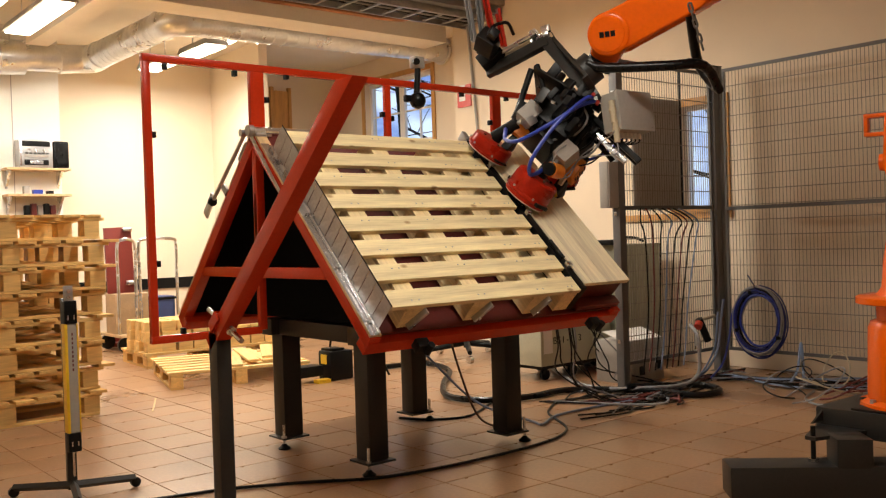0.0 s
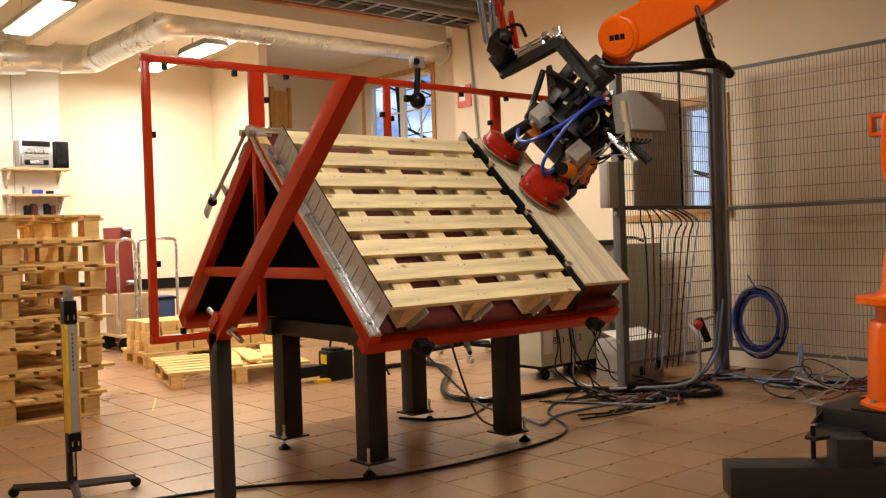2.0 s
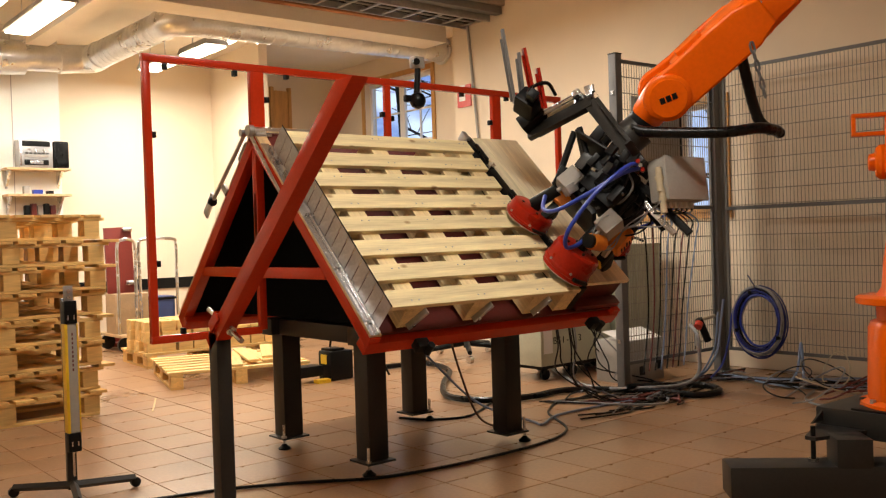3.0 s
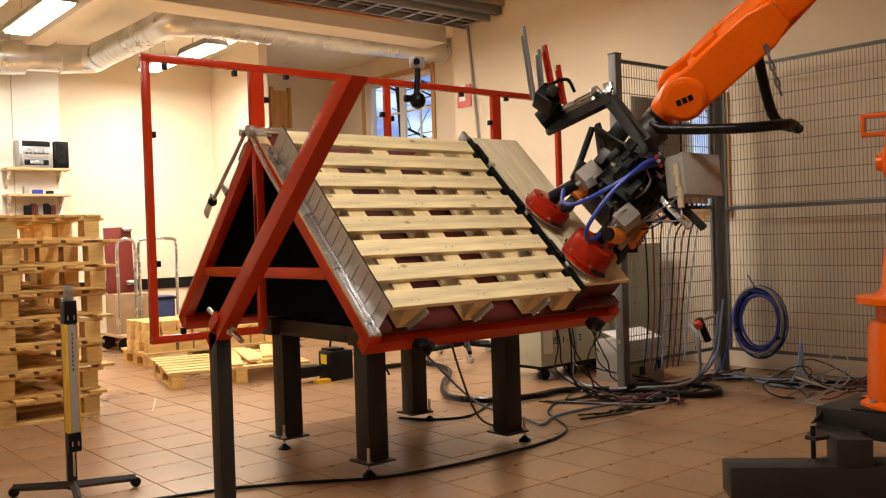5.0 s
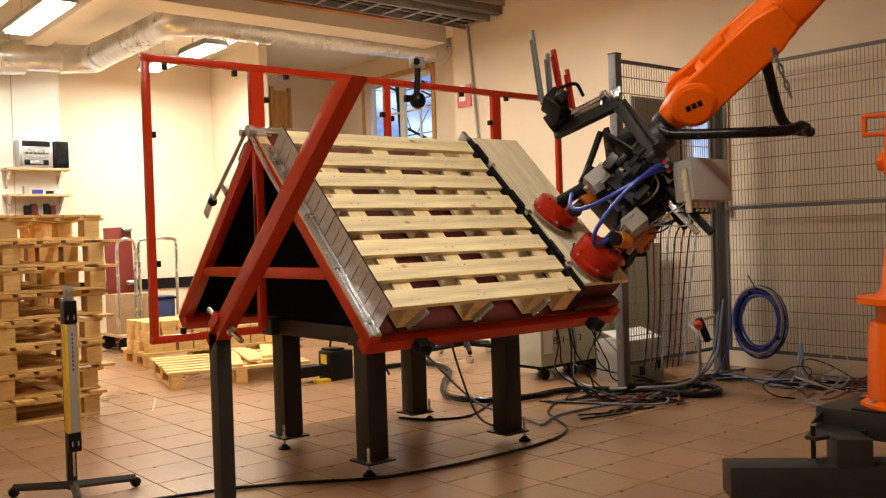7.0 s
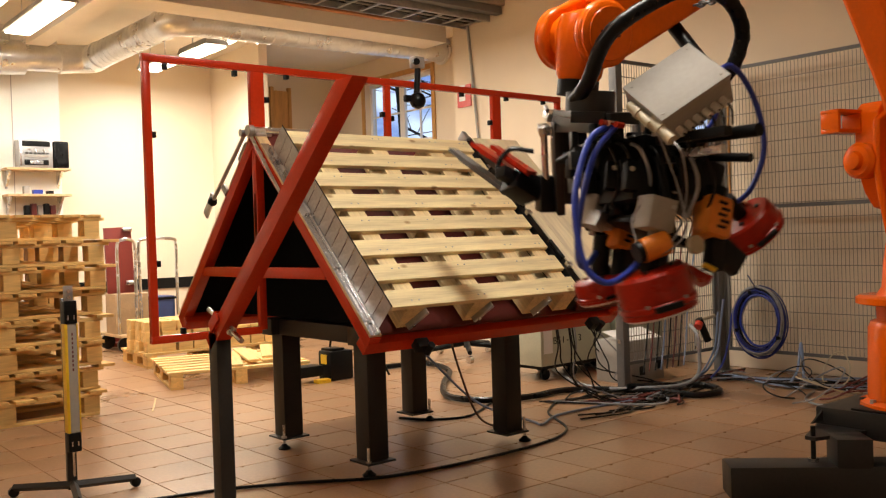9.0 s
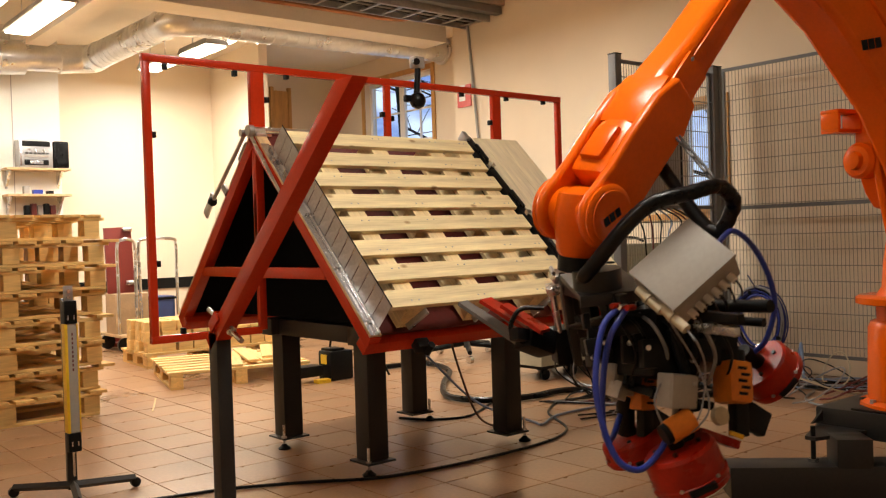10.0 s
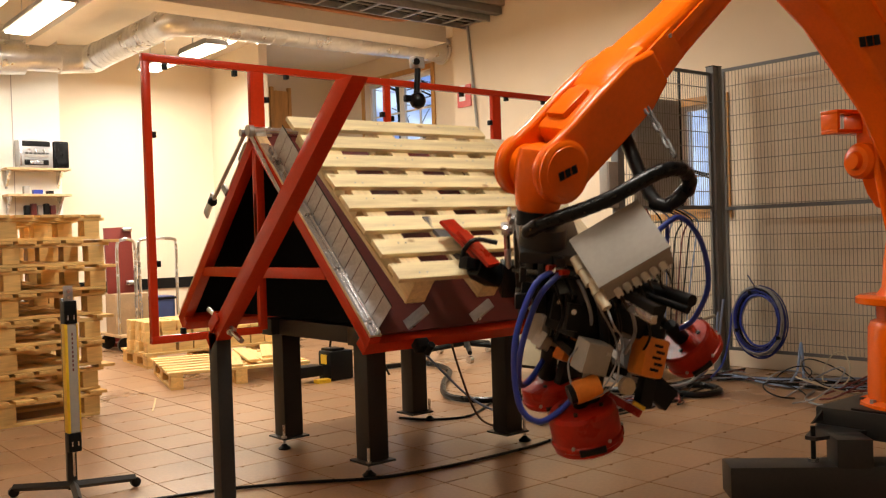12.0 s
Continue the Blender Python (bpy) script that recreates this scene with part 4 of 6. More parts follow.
def build_tool():
    # welded frame
    part("mount_plate", cyl((-0.005, 0.025, -0.085), (0.0, 0, 0.0), 0.088, n=28), M_GREY, gripper)
    # grey welded angle frame: top plate, corner and an open side frame
    top = local_box("top_plate", (0.03, 0.11, -0.045), (0.24, 0.40, 0.022), (20, 4, 0), M_GREY, 0.004)
    # no holes are cut: black discs give the shade of the openings
    for x, y in ((-0.09, -0.04), (-0.09, 0.25), (0.10, 0.28)):
        part("plate_hole", cyl((x, y, 0.0155), (x, y, 0.0165), 0.022, n=20), M_VOID, top)
    part("plate_rim", box((0.0, -0.195, -0.012), (0.24, 0.012, 0.035), bevel=0.003), M_GREY, top)
    ca, cb, cc = Vector((-0.067, 0.329, 0.0)), Vector((-0.035, 0.585, -0.285)), Vector((0.05, -0.096, -0.15))
    out_ = Vector((0.0, 0.743, 0.668))
    leg_d, bar_d = (cb - ca).normalized(), (cc - ca).normalized()
    part("side_leg", bm_box(bmesh.new(), (0, 0, (cb - ca).length / 2), (0.035, 0.07, (cb - ca).length + 0.03), bevel=0.005, m=frame_of(ca, cb, (1, 0, 0))), M_GREY, gripper)
    part("leg_flange", bm_box(bmesh.new(), (0.04, -0.032, (cb - ca).length / 2), (0.09, 0.012, (cb - ca).length), bevel=0.003, m=frame_of(ca, cb, (1, 0, 0))), M_GREY, gripper)
    part("top_bar", bm_box(bmesh.new(), (0, 0, (cc - ca).length / 2), (0.035, 0.07, (cc - ca).length), bevel=0.005, m=frame_of(ca, cc, (1, 0, 0))), M_GREY, gripper)
    local_box("head_arm", (-0.085, 0.600, -0.215), (0.07, 0.09, 0.15), (20, 0, 8), M_BLACK, 0.008)
    local_box("corner_valve", ca + out_ * 0.05 + Vector((-0.01, 0, 0.01)), (0.06, 0.06, 0.035), (40, 0, 15), M_STEEL, 0.005)
    local_box("right_leg", (0.165, 0.30, -0.15), (0.03, 0.06, 0.20), (0, 0, 0), M_BLACK, 0.005)
    local_box("cross_plate", (0.10, 0.16, -0.20), (0.30, 0.34, 0.014), (0, 12, 20), M_BLACK, 0.004)
    spine = local_box("spine_block", (0.17, 0.10, -0.30), (0.20, 0.26, 0.24), (8, 14, 25), M_BLACK, 0.012)
    local_box("spine_block", (0.33, 0.08, -0.33), (0.18, 0.20, 0.16), (0, 22, 15), M_BLACK, 0.012)
    local_box("lower_carrier", (0.18, 0.16, -0.48), (0.26, 0.26, 0.03), (14, 20, 20), M_BLACK, 0.006)
    for c, r in (((0.06, 0.04, -0.30), (0, 10, 0)), ((0.10, -0.05, -0.33), (0, 10, 10)), ((0.0, 0.16, -0.28), (10, 0, 0)), ((0.26, 0.02, -0.40), (0, 18, 0)), ((0.14, 0.24, -0.36), (12, 0, 20))):
        local_box("valve_block", c, (0.05, 0.045, 0.10), r, M_BLACK, 0.005)
        part("fitting", cyl((c[0], c[1] - 0.035, c[2] + 0.02), (c[0], c[1] - 0.015, c[2] + 0.02), 0.010, n=10), M_STEEL, gripper)
    for k in range(16):
        q = random.Random(50 + k)
        c = (q.uniform(0.0, 0.36), q.uniform(-0.06, 0.30), q.uniform(-0.44, -0.16))
        local_box("bracket_plate", c, (q.uniform(0.03, 0.09), q.uniform(0.012, 0.05), q.uniform(0.04, 0.12)), (q.uniform(-25, 25), q.uniform(-10, 35), q.uniform(0, 60)), (M_BLACK, M_BLACK, M_GREY, M_DULL_STEEL)[k % 4], 0.003)
        local_box("bolt_block", (c[0] + 0.03, c[1] - 0.05, c[2] + 0.03), (0.022, 0.022, 0.03), (0, 20, 20), (M_STEEL, M_BLACK, M_BLACK)[k % 3], 0.003)
    # crowded valves, brackets and fittings under the plate
    q = random.Random(7)
    for k in range(34):
        c = (q.uniform(-0.12, 0.34), q.uniform(-0.10, 0.26), q.uniform(-0.27, -0.08) - 0.04)
        kind = k % 5
        if kind < 3:
            local_box("valve_body", c, (q.uniform(0.02, 0.05), q.uniform(0.03, 0.06), q.uniform(0.04, 0.09)), (q.uniform(-8, 8), q.uniform(-8, 8), q.choice((0, 0, 30))), M_BLACK, 0.004)
        elif kind == 3:
            local_box("mount_bracket", c, (0.012, 0.05, q.uniform(0.06, 0.10)), (0, 0, q.choice((0, 90, 20))), M_GREY, 0.002)
        else:
            part("push_fitting", cyl((c[0], c[1], c[2]), (c[0], c[1] - 0.03, c[2]), 0.009, n=10), M_STEEL, gripper)
            part("fitting_ring", cyl((c[0], c[1] - 0.03, c[2]), (c[0], c[1] - 0.036, c[2]), 0.007, n=10), M_BLACK, gripper)
    # linear rails and dampers
    a, b = Vector((0.12, 0.35, -0.165)), Vector((0.336, -0.31, -0.319))
    m = frame_of(a, b, (0, 0, 1))
    rail = part("slide_rail", bm_box(bmesh.new(), (0, 0, (b - a).length / 2), (0.030, 0.022, (b - a).length), bevel=0.003, m=m), M_STEEL, gripper, "bright aluminium slide rail")
    part("slide_rail", bm_box(bmesh.new(), (0.05, 0.03, (b - a).length / 2 + 0.06), (0.032, 0.03, (b - a).length), bevel=0.004, m=m), M_BLACK, gripper)
    for k in range(3):
        part("carriage", bm_box(bmesh.new(), (0, 0.01, 0.12 + 0.16 * k), (0.06, 0.05, 0.06), bevel=0.005, m=m), M_BLACK, rail)
    for c0_, c1_, r in (((-0.05, 0.30, -0.14), (0.09, 0.10, -0.34), 0.016), ((0.0, 0.36, -0.16), (0.06, 0.28, -0.48), 0.018), ((0.2, -0.06, -0.26), (0.24, 0.0, -0.55), 0.018), ((0.30, 0.14, -0.22), (0.5, 0.2, -0.38), 0.02)):
        part("damper", cyl(c0_, c1_, r, n=14), M_BLACK, gripper)
        mid = Vector(c0_).lerp(Vector(c1_), 0.6)
        part("damper_rod", cyl(mid, c1_, r * 0.45 + 0.004, n=10), M_STEEL, gripper)
    part("side_bar", cyl((0.30, 0.0, -0.19), (0.468, -0.29, -0.256), 0.022, n=12), M_BLACK, gripper)
    part("side_bar", cyl((0.36, 0.05, -0.24), (0.50, -0.12, -0.30), 0.016, n=12), M_BLACK, gripper)
    # pneumatic cylinders on top of the arm
    for y, mt, r in ((0.285, M_CREAM, 0.019), (0.36, M_STEEL, 0.014)):
        o_ = ca + out_ * (0.058 if mt is M_CREAM else 0.052) + Vector((0.0 if mt is M_CREAM else -0.045, 0, 0))
        part("cylinder", cyl(o_ + leg_d * 0.06, o_ + leg_d * 0.27, r, n=16), mt, gripper)
        part("cylinder_head", bm_box(bmesh.new(), (0, 0, 0.05), (0.045, 0.045, 0.04), bevel=0.006, m=frame_of(o_, o_ + leg_d, (1, 0, 0))), M_STEEL, gripper)
        part("piston_rod", cyl(o_ + leg_d * 0.27, o_ + leg_d * 0.38, 0.007, n=10), M_STEEL, gripper)
    for k in range(6):
        o_ = ca + leg_d * (0.03 * k - 0.04) + Vector((-0.03 + 0.02 * (k % 3), 0, 0))
        part("fitting", cyl(o_ + out_ * 0.03, o_ + out_ * (0.075 + 0.01 * (k % 2)), 0.009, n=8), (M_STEEL, M_DULL_STEEL)[k % 2], gripper)
    # finger head
    f = Vector((-0.187, 0.583, -0.182))
    hd = part("finger_head", box((0, 0, 0), (0.13, 0.12, 0.10), bevel=0.012), M_BLACK, gripper, m=pose(f.x, f.y, f.z, 0, 25, 30))
    part("finger_bar", box((0, 0, 0), (0.34, 0.05, 0.05), bevel=0.006), M_BLACK, gripper, m=pose(f.x + 0.02, f.y + 0.02, f.z + 0.01, 0, 10, 45))
    wide = Vector((0.698, 0.716, -0.01))
    for base, tip, mt, w in (((-0.17, 0.568, -0.15), (-0.355, 0.685, 0.036), M_CUP, 0.062), ((-0.156, 0.484, -0.155), (-0.29, 0.572, -0.012), M_CUP, 0.042),
                             ((-0.196, 0.662, -0.212), (-0.445, 0.816, 0.056), M_FENCE, 0.048), ((-0.181, 0.648, -0.16), (-0.324, 0.736, 0.013), M_FENCE, 0.042)):
        m = frame_of(base, tip, wide)
        ln = (Vector(tip) - Vector(base)).length
        fg = part("finger", bm_prism(bmesh.new(), [(-w, 0), (w, 0), (w * 0.75, ln), (-w * 0.75, ln)], -0.008, 0.008, m @ pose(0, 0, 0, 90, 0, 0)), mt, gripper, "flat steel pallet finger")
        part("finger_rib", bm_box(bmesh.new(), (0, 0.012, ln * 0.45), (0.012, 0.018, ln * 0.85), m=m), mt, fg)
    part("hose", tube([(-0.14, 0.5, -0.06), (-0.24, 0.5, -0.05), (-0.29, 0.52, -0.13), (-0.22, 0.55, -0.2)], 0.010, n=8), M_RUBBER, gripper)
    # white boxes with cables
    for c, r in (((0.025, 0.20, -0.395), (10, 12, 30)), ((0.165, -0.070, -0.470), (10, 12, 20))):
        bx = part("valve_box", box((0, 0, 0), (0.105, 0.085, 0.115), bevel=0.006), M_BOX, gripper, "light grey plastic valve box", m=pose(*c, *r))
        part("box_lid", box((0, -0.046, 0), (0.10, 0.012, 0.11), bevel=0.004), M_BOX, bx)
        part("gland", cyl((0.0, 0, -0.056), (0, 0, -0.085), 0.012, n=10), M_BOX, bx)
        part("latch", box((0.035, -0.054, 0.03), (0.018, 0.006, 0.012), bevel=0.002), M_DULL_STEEL, bx)
    # terminal box
    P1, P2, P4 = Vector((0.07, -0.160, -0.060)), Vector((0.30, -0.186, 0.078)), Vector((0.165, -0.280, -0.212))
    ux = (P2 - P1).normalized()
    uz = ux.cross(P4 - P1).normalized()
    uy = uz.cross(ux)
    if uz.y > 0:
        uz, uy = -uz, uy
    mb = Matrix(((ux.x, uy.x, uz.x, 0), (ux.y, uy.y, uz.y, 0), (ux.z, uy.z, uz.z, 0), (0, 0, 0, 1)))
    cen = (P2 + P4) / 2 - uz * 0.06
    w, h = (P2 - P1).length, abs((P4 - P1).dot(uy))
    tb = part("terminal_box", bm_box(bmesh.new(), (0, 0, 0), (w, h, 0.115), bevel=0.006, m=Matrix.Translation(cen) @ mb), M_BOX, gripper, "large light grey terminal box")
    part("terminal_lid", bm_box(bmesh.new(), (0, 0, 0.065), (w + 0.006, h + 0.006, 0.018), bevel=0.005, m=Matrix.Translation(cen) @ mb), M_BOX, tb)
    sg = 1 if (P4 - P1).dot(uy) > 0 else -1
    for sx in (-1, 1):
        for sy in (-1, 1):
            q = Matrix.Translation(cen) @ mb @ Vector((sx * (w / 2 - 0.02), sy * (h / 2 - 0.02), 0.074))
            part("lid_screw", cyl(q, q + uz * 0.002, 0.0045, n=8), M_BOX, tb)
    for k in range(6):
        q0 = Matrix.Translation(cen) @ mb @ Vector((-w / 2 + 0.05 + 0.035 * k, sg * (h / 2 + 0.0), -0.01))
        q1 = q0 + uy * sg * 0.03
        part("cable_gland", cyl(q0, q1, 0.013, n=10), M_SIGN_WHITE, tb)
        bm_ = tube([q1, q1 + uy * sg * 0.012, q1 + uy * sg * 0.018 - uz * 0.03, q1 + uy * sg * 0.01 - uz * 0.09], 0.004, n=6)
        part("cable", bm_, M_RUBBER, tb)
    for k, (dx, dl) in enumerate(((0.012, 0.17), (0.045, 0.14))):
        q0 = P1 + (P4 - P1) * (0.25 + 0.5 * k) - ux * 0.015 - uz * 0.02
        q1 = q0 + (P4 - P1).normalized() * 0.12 - ux * 0.01
        part("plug", cyl(q0, q1, 0.017, n=12), M_CREAM, gripper, "cream cable plug")
        part("plug_collar", cyl(q0.lerp(q1, 0.35), q0.lerp(q1, 0.5), 0.021, n=12), M_CREAM, gripper)
        part("cable", tube([q1, q1 + Vector((0.02, -0.02, -0.06)), (0.25 + 0.02 * k, -0.10, -0.42), (0.24 - 0.03 * k, -0.12, -0.56), (0.12, -0.1, -0.62), (0.08, -0.08, -0.5), (0.13, -0.07, -0.42)], 0.0035, n=6), M_CLEAR, gripper)
    # hose manifold
    for k in range(3):
        c = (0.03 + 0.022 * k, -0.095 - 0.01 * k, -0.15 - 0.008 * k)
        part("manifold_fitting", cyl((c[0], c[1], c[2]), (c[0] - 0.03, c[1] - 0.02, c[2]), 0.011, n=8), (M_CUP, M_STEEL, M_CUP)[k], gripper)
    part("air_hose", tube([(0.03, -0.10, -0.155), (-0.05, -0.12, -0.22), (-0.115, -0.12, -0.42), (-0.10, -0.11, -0.63), (-0.03, -0.10, -0.70), (0.06, -0.07, -0.66), (0.12, -0.04, -0.60)], 0.011, n=10), M_BLUE, gripper, "blue air hose")
    part("air_hose", tube([(0.05, -0.11, -0.165), (-0.03, -0.10, -0.26), (-0.085, -0.05, -0.44), (-0.085, 0.05, -0.58), (-0.04, 0.17, -0.60), (0.03, 0.28, -0.53)], 0.011, n=10), M_BLUE, gripper, "blue air hose")
    part("air_hose", tube([(0.37, -0.15, -0.03), (0.47, -0.12, 0.03), (0.57, -0.04, -0.06), (0.615, 0.03, -0.22), (0.58, 0.10, -0.35), (0.53, 0.16, -0.40)], 0.010, n=10), M_BLUE, gripper, "blue air hose")
    part("air_hose", tube([(0.37, -0.13, -0.04), (0.44, -0.05, 0.0), (0.45, 0.03, -0.10), (0.38, 0.06, -0.18)], 0.009, n=10), M_BLUE, gripper, "blue air hose")
    # hoods and nailers
    hood((0.075, 0.332, -0.650), (0.24, 0.22, -0.945), 0.125, 0.085)
    hood((0.150, -0.025, -0.725), (0.24, 0.22, -0.945), 0.128, 0.145)
    hood((0.600, 0.215, -0.470), (0.65, 0.30, -0.70), 0.115, 0.10)
    nailer((0.385, 0.0, -0.48), pose(0, 0, 0, 0, 14, 20).to_3x3().to_4x4())
    nailer((0.12, 0.25, -0.46), pose(0, 0, 0, 8, 10, 30).to_3x3().to_4x4(), 0.9)
    part("nailer_drum", cyl((0.10, -0.095, -0.60), (0.19, -0.085, -0.57), 0.042, n=20), M_TOOL_ORANGE, gripper, "orange round motor")
    part("drum_cap", cyl((0.08, -0.097, -0.607), (0.10, -0.095, -0.60), 0.036, n=20), M_BLACK, gripper)
    part("drum_ring", cyl((0.29, -0.05, -0.58), (0.30, -0.07, -0.58), 0.032, n=20), M_CREAM, gripper)
    part("hood_bracket", box((0.30, 0.05, -0.66), (0.14, 0.10, 0.03), (0, 30, 0), bevel=0.004), M_CUP, gripper)
    part("yellow_tag", box((0.345, -0.03, -0.655), (0.05, 0.02, 0.016), (0, 30, 0), bevel=0.004), M_YELLOW, gripper)
    part("hood_stem", cyl((0.5, 0.15, -0.38), (0.56, 0.19, -0.43), 0.03, n=14), M_BLACK, gripper)
    for a, b in (((0.06, 0.26, -0.46), (0.05, 0.335, -0.6)), ((0.2, 0.0, -0.5), (0.168, -0.01, -0.66))):
        part("hood_stem", cyl(a, b, 0.035, n=14), M_BLACK, gripper)
    for k in range(7):
        a = Vector((0.02 + 0.05 * k, 0.05 - 0.015 * k, -0.16 - 0.012 * k))
        part("cable", tube([a, a + Vector((0.02, -0.09, -0.06)), a + Vector((0.05, -0.06, -0.16)), a + Vector((0.03, 0.03, -0.25))], 0.005 + 0.001 * (k % 3), n=6, steps=5), (M_RUBBER, M_RUBBER, M_CLEAR)[k % 3], gripper)


build_tool()

# thick supply hose between tool and arm, in short stiff pieces
supply_hose = thing("supply_hose", "thick black corrugated supply hose looped from arm to tool", "hose")
HOSE = []
for k in range(30):
    bm = bm_lathe(bmesh.new(), [(0.012, -0.046), (0.022, -0.042), (0.0265, -0.03), (0.0275, -0.015), (0.0262, 0.0), (0.0275, 0.015), (0.0265, 0.03), (0.022, 0.042), (0.012, 0.046)], 16)
    HOSE.append(part("hose_piece", bm, M_RUBBER, supply_hose) if k == 0 else share("hose_piece", HOSE[0], supply_hose, Matrix()))

# chain that carries the hose below the arm
def build_chain():
    def link():
        ln = bmesh.new()
        bm_tube(ln, [(-0.008, 0, 0.018), (-0.008, 0, -0.018), (0, 0, -0.026), (0.008, 0, -0.018), (0.008, 0, 0.018), (0, 0, 0.026), (-0.008, 0, 0.018)], 0.0055, n=6, steps=3)
        return ln
    top = part("chain", link(), M_FENCE, supply_hose, "dark steel hanging chain")
    for k in range(1, 6):
        part("chain_link", link(), M_FENCE, top, m=pose(0, 0, -0.045 * k, 0, 0, 90 * (k % 2)))
    return top


CHAIN = build_chain()

# ---- stored pallets ----
rnd = random.Random(4)


def stack_pallet(m, right):
    """Pallet seen from its long side: deck boards run away from that side, with uneven ends."""
    p = thing("stored_pallet", "weathered pine pallet in a tall uneven stack, the rear stack being added", "pallet", m, "stacked pallets")
    for y in (0.06, 0.60, 1.14):
        board(p, "base_board", (0.6 + rnd.uniform(-0.01, 0.01), y, 0.011), (1.2, 0.12, 0.021), M_OLD, Matrix())
        board(p, "stringer_board", (0.61 + rnd.uniform(-0.01, 0.02), y, 0.144), (1.22, 0.12, 0.021), M_OLD, Matrix())
        for x in (0.055, 0.575, 1.145):
            board(p, "block", (x + rnd.uniform(-0.008, 0.008), y + rnd.uniform(-0.004, 0.004), 0.0775), (0.11, 0.12, 0.110), M_OLD, Matrix(), bevel=0.004)
    for k in range(8):
        out = rnd.uniform(-0.05, 0.012)
        side = right if k == 7 else 0.0
        board(p, "deck_board", (0.05 + 0.157 * k + side, 0.60 + out, 0.166), (0.12, 1.23, 0.021), M_OLD_Y, Matrix())
    return p


for i in range(8):
    stack_pallet(Matrix.Translation((-1.575 + 0.008 * i + rnd.uniform(-0.012, 0.012), 2.80 + rnd.uniform(-0.02, 0.02), 0.1785 * i)) @ pose(0, 0, 0, 0, 0, 2.0 + rnd.uniform(-1.2, 1.2)), (0.03, 0.10, 0.0, 0.07, 0.02, 0.06, 0.09, 0.0)[i])
# rear stack, added behind the first so that its gaps look dark
for i in range(8):
    stack_pallet(Matrix.Translation((-1.40 + rnd.uniform(-0.02, 0.02), 4.12 + rnd.uniform(-0.02, 0.02), 0.1785 * i)) @ pose(0, 0, 0, 0, 0, 2.0 + rnd.uniform(-1.2, 1.2)), 0.0)
floor_pallet = build_pallet("floor_pallet", "pine pallet lying flat on the tile floor", 1.2, 1.15, 7, (M_OLD, M_OLD_Y), m=pose(0.37, 3.42, 0, 0, 0, -15), cols=[0.07, 0.6, 1.13])
second = build_pallet("floor_pallet", "pine pallet carrying stacked wooden blocks", 1.5, 0.8, 5, (M_OLD, M_OLD_Y), m=pose(0.74, 4.86, 0, 0, 0, -4), cols=[0.07, 0.75, 1.43])
for k in range(5):
    pl = thing("loose_plank", "sawn pine plank lying loose on a pallet", "plank", pose(1.12 + 0.13 * k, 3.72 + 0.05 * k, 0.1555 + 0.0205 * (k % 2) + 0.0005 * k, 0, 0, 68 + rnd.uniform(-8, 8)), "loose planks")
    part("plank_body", box((0, 0, 0), (0.95, 0.095, 0.02), bevel=0.002), M_OLD, pl, smooth=False)
# wooden blocks on the second pallet
block_mesh = None
for row in range(3):
    for layer in range(3):
        for k in range(9):
            if layer == 2 and (k > 4 or rnd.random() < 0.15):
                continue
            m = pose(0.86 + 0.155 * k + rnd.uniform(-0.01, 0.01), 4.98 + 0.2 * row - 0.012 * k, 0.1455 + 0.05 + 0.1005 * layer, 0, 0, -4 + rnd.uniform(-4, 4))
            wb = thing("wooden_block", "sawn pine block in a pile", "block", m, "piled wooden blocks")
            if block_mesh is None:
                block_mesh = part("block_body", box((0, 0, 0), (0.145, 0.14, 0.10), bevel=0.004), M_OLD, wb, smooth=False)
            else:
                share("block_body", block_mesh, wb, Matrix())

# ---- light barrier on its stand ----
def light_barrier():
    s = thing("light_barrier", "yellow and grey light barrier on a black wheeled stand", "light barrier", pose(-1.215, 0.74, 0))
    part("bar", span(-0.016, 0.026, -0.024, 0.024, 0.31, 0.83, bevel=0.004), M_BOX, s)
    part("yellow_side", span(-0.030, -0.016, -0.026, 0.026, 0.31, 0.83, bevel=0.003), M_YELLOW, s)
    part("yellow_side", span(0.026, 0.033, -0.026, 0.026, 0.31, 0.83, bevel=0.003), M_YELLOW, s)
    part("end_cap", span(-0.03, 0.03, -0.03, 0.03, 0.83, 0.94, bevel=0.006), M_BLACK, s)
    part("end_cap", span(-0.03, 0.03, -0.03, 0.03, 0.22, 0.31, bevel=0.006), M_BLACK, s)
    for z in (0.86, 0.26):
        for x in (-0.014, 0.014):
            part("screw_slot", box((x, -0.031, z), (0.006, 0.003, 0.022)), M_STEEL, s)
    part("bracket", span(-0.022, 0.022, 0.0, 0.004, 0.93, 1.01, bevel=0.001), M_DULL_STEEL, s)
    for z in (0.955, 0.985):
        part("bracket_bolt", cyl((0, 0.0, z), (0, -0.010, z), 0.009, n=8), M_STEEL, s)
    part("gasket", cyl((0, 0, 0.10), (0, 0, 0.22), 0.006, n=8), M_STEEL, s)
    part("post", span(-0.022, 0.022, 0.03, 0.06, 0.03, 0.95, bevel=0.003), M_GREY, s)
    bm = bmesh.new()
    for k in range(9):
        bm_box(bm, (0.004, -0.0255, 0.78 - 0.021 * k), (0.006, 0.003, 0.012))
    part("marking", bm, M_DARK_RED, s, smooth=False)
    for dx, dy in ((0.28, -0.03), (-0.22, 0.22), (-0.06, -0.24)):
        lg = part("stand_leg", cyl((0, 0.02, 0.055), (dx, dy, 0.045), 0.020, 0.018, n=4), M_GREY, s)
        part("castor", cyl((dx, dy - 0.01, 0.024), (dx, dy + 0.012, 0.024), 0.024, n=16), M_RUBBER, lg)
    return s


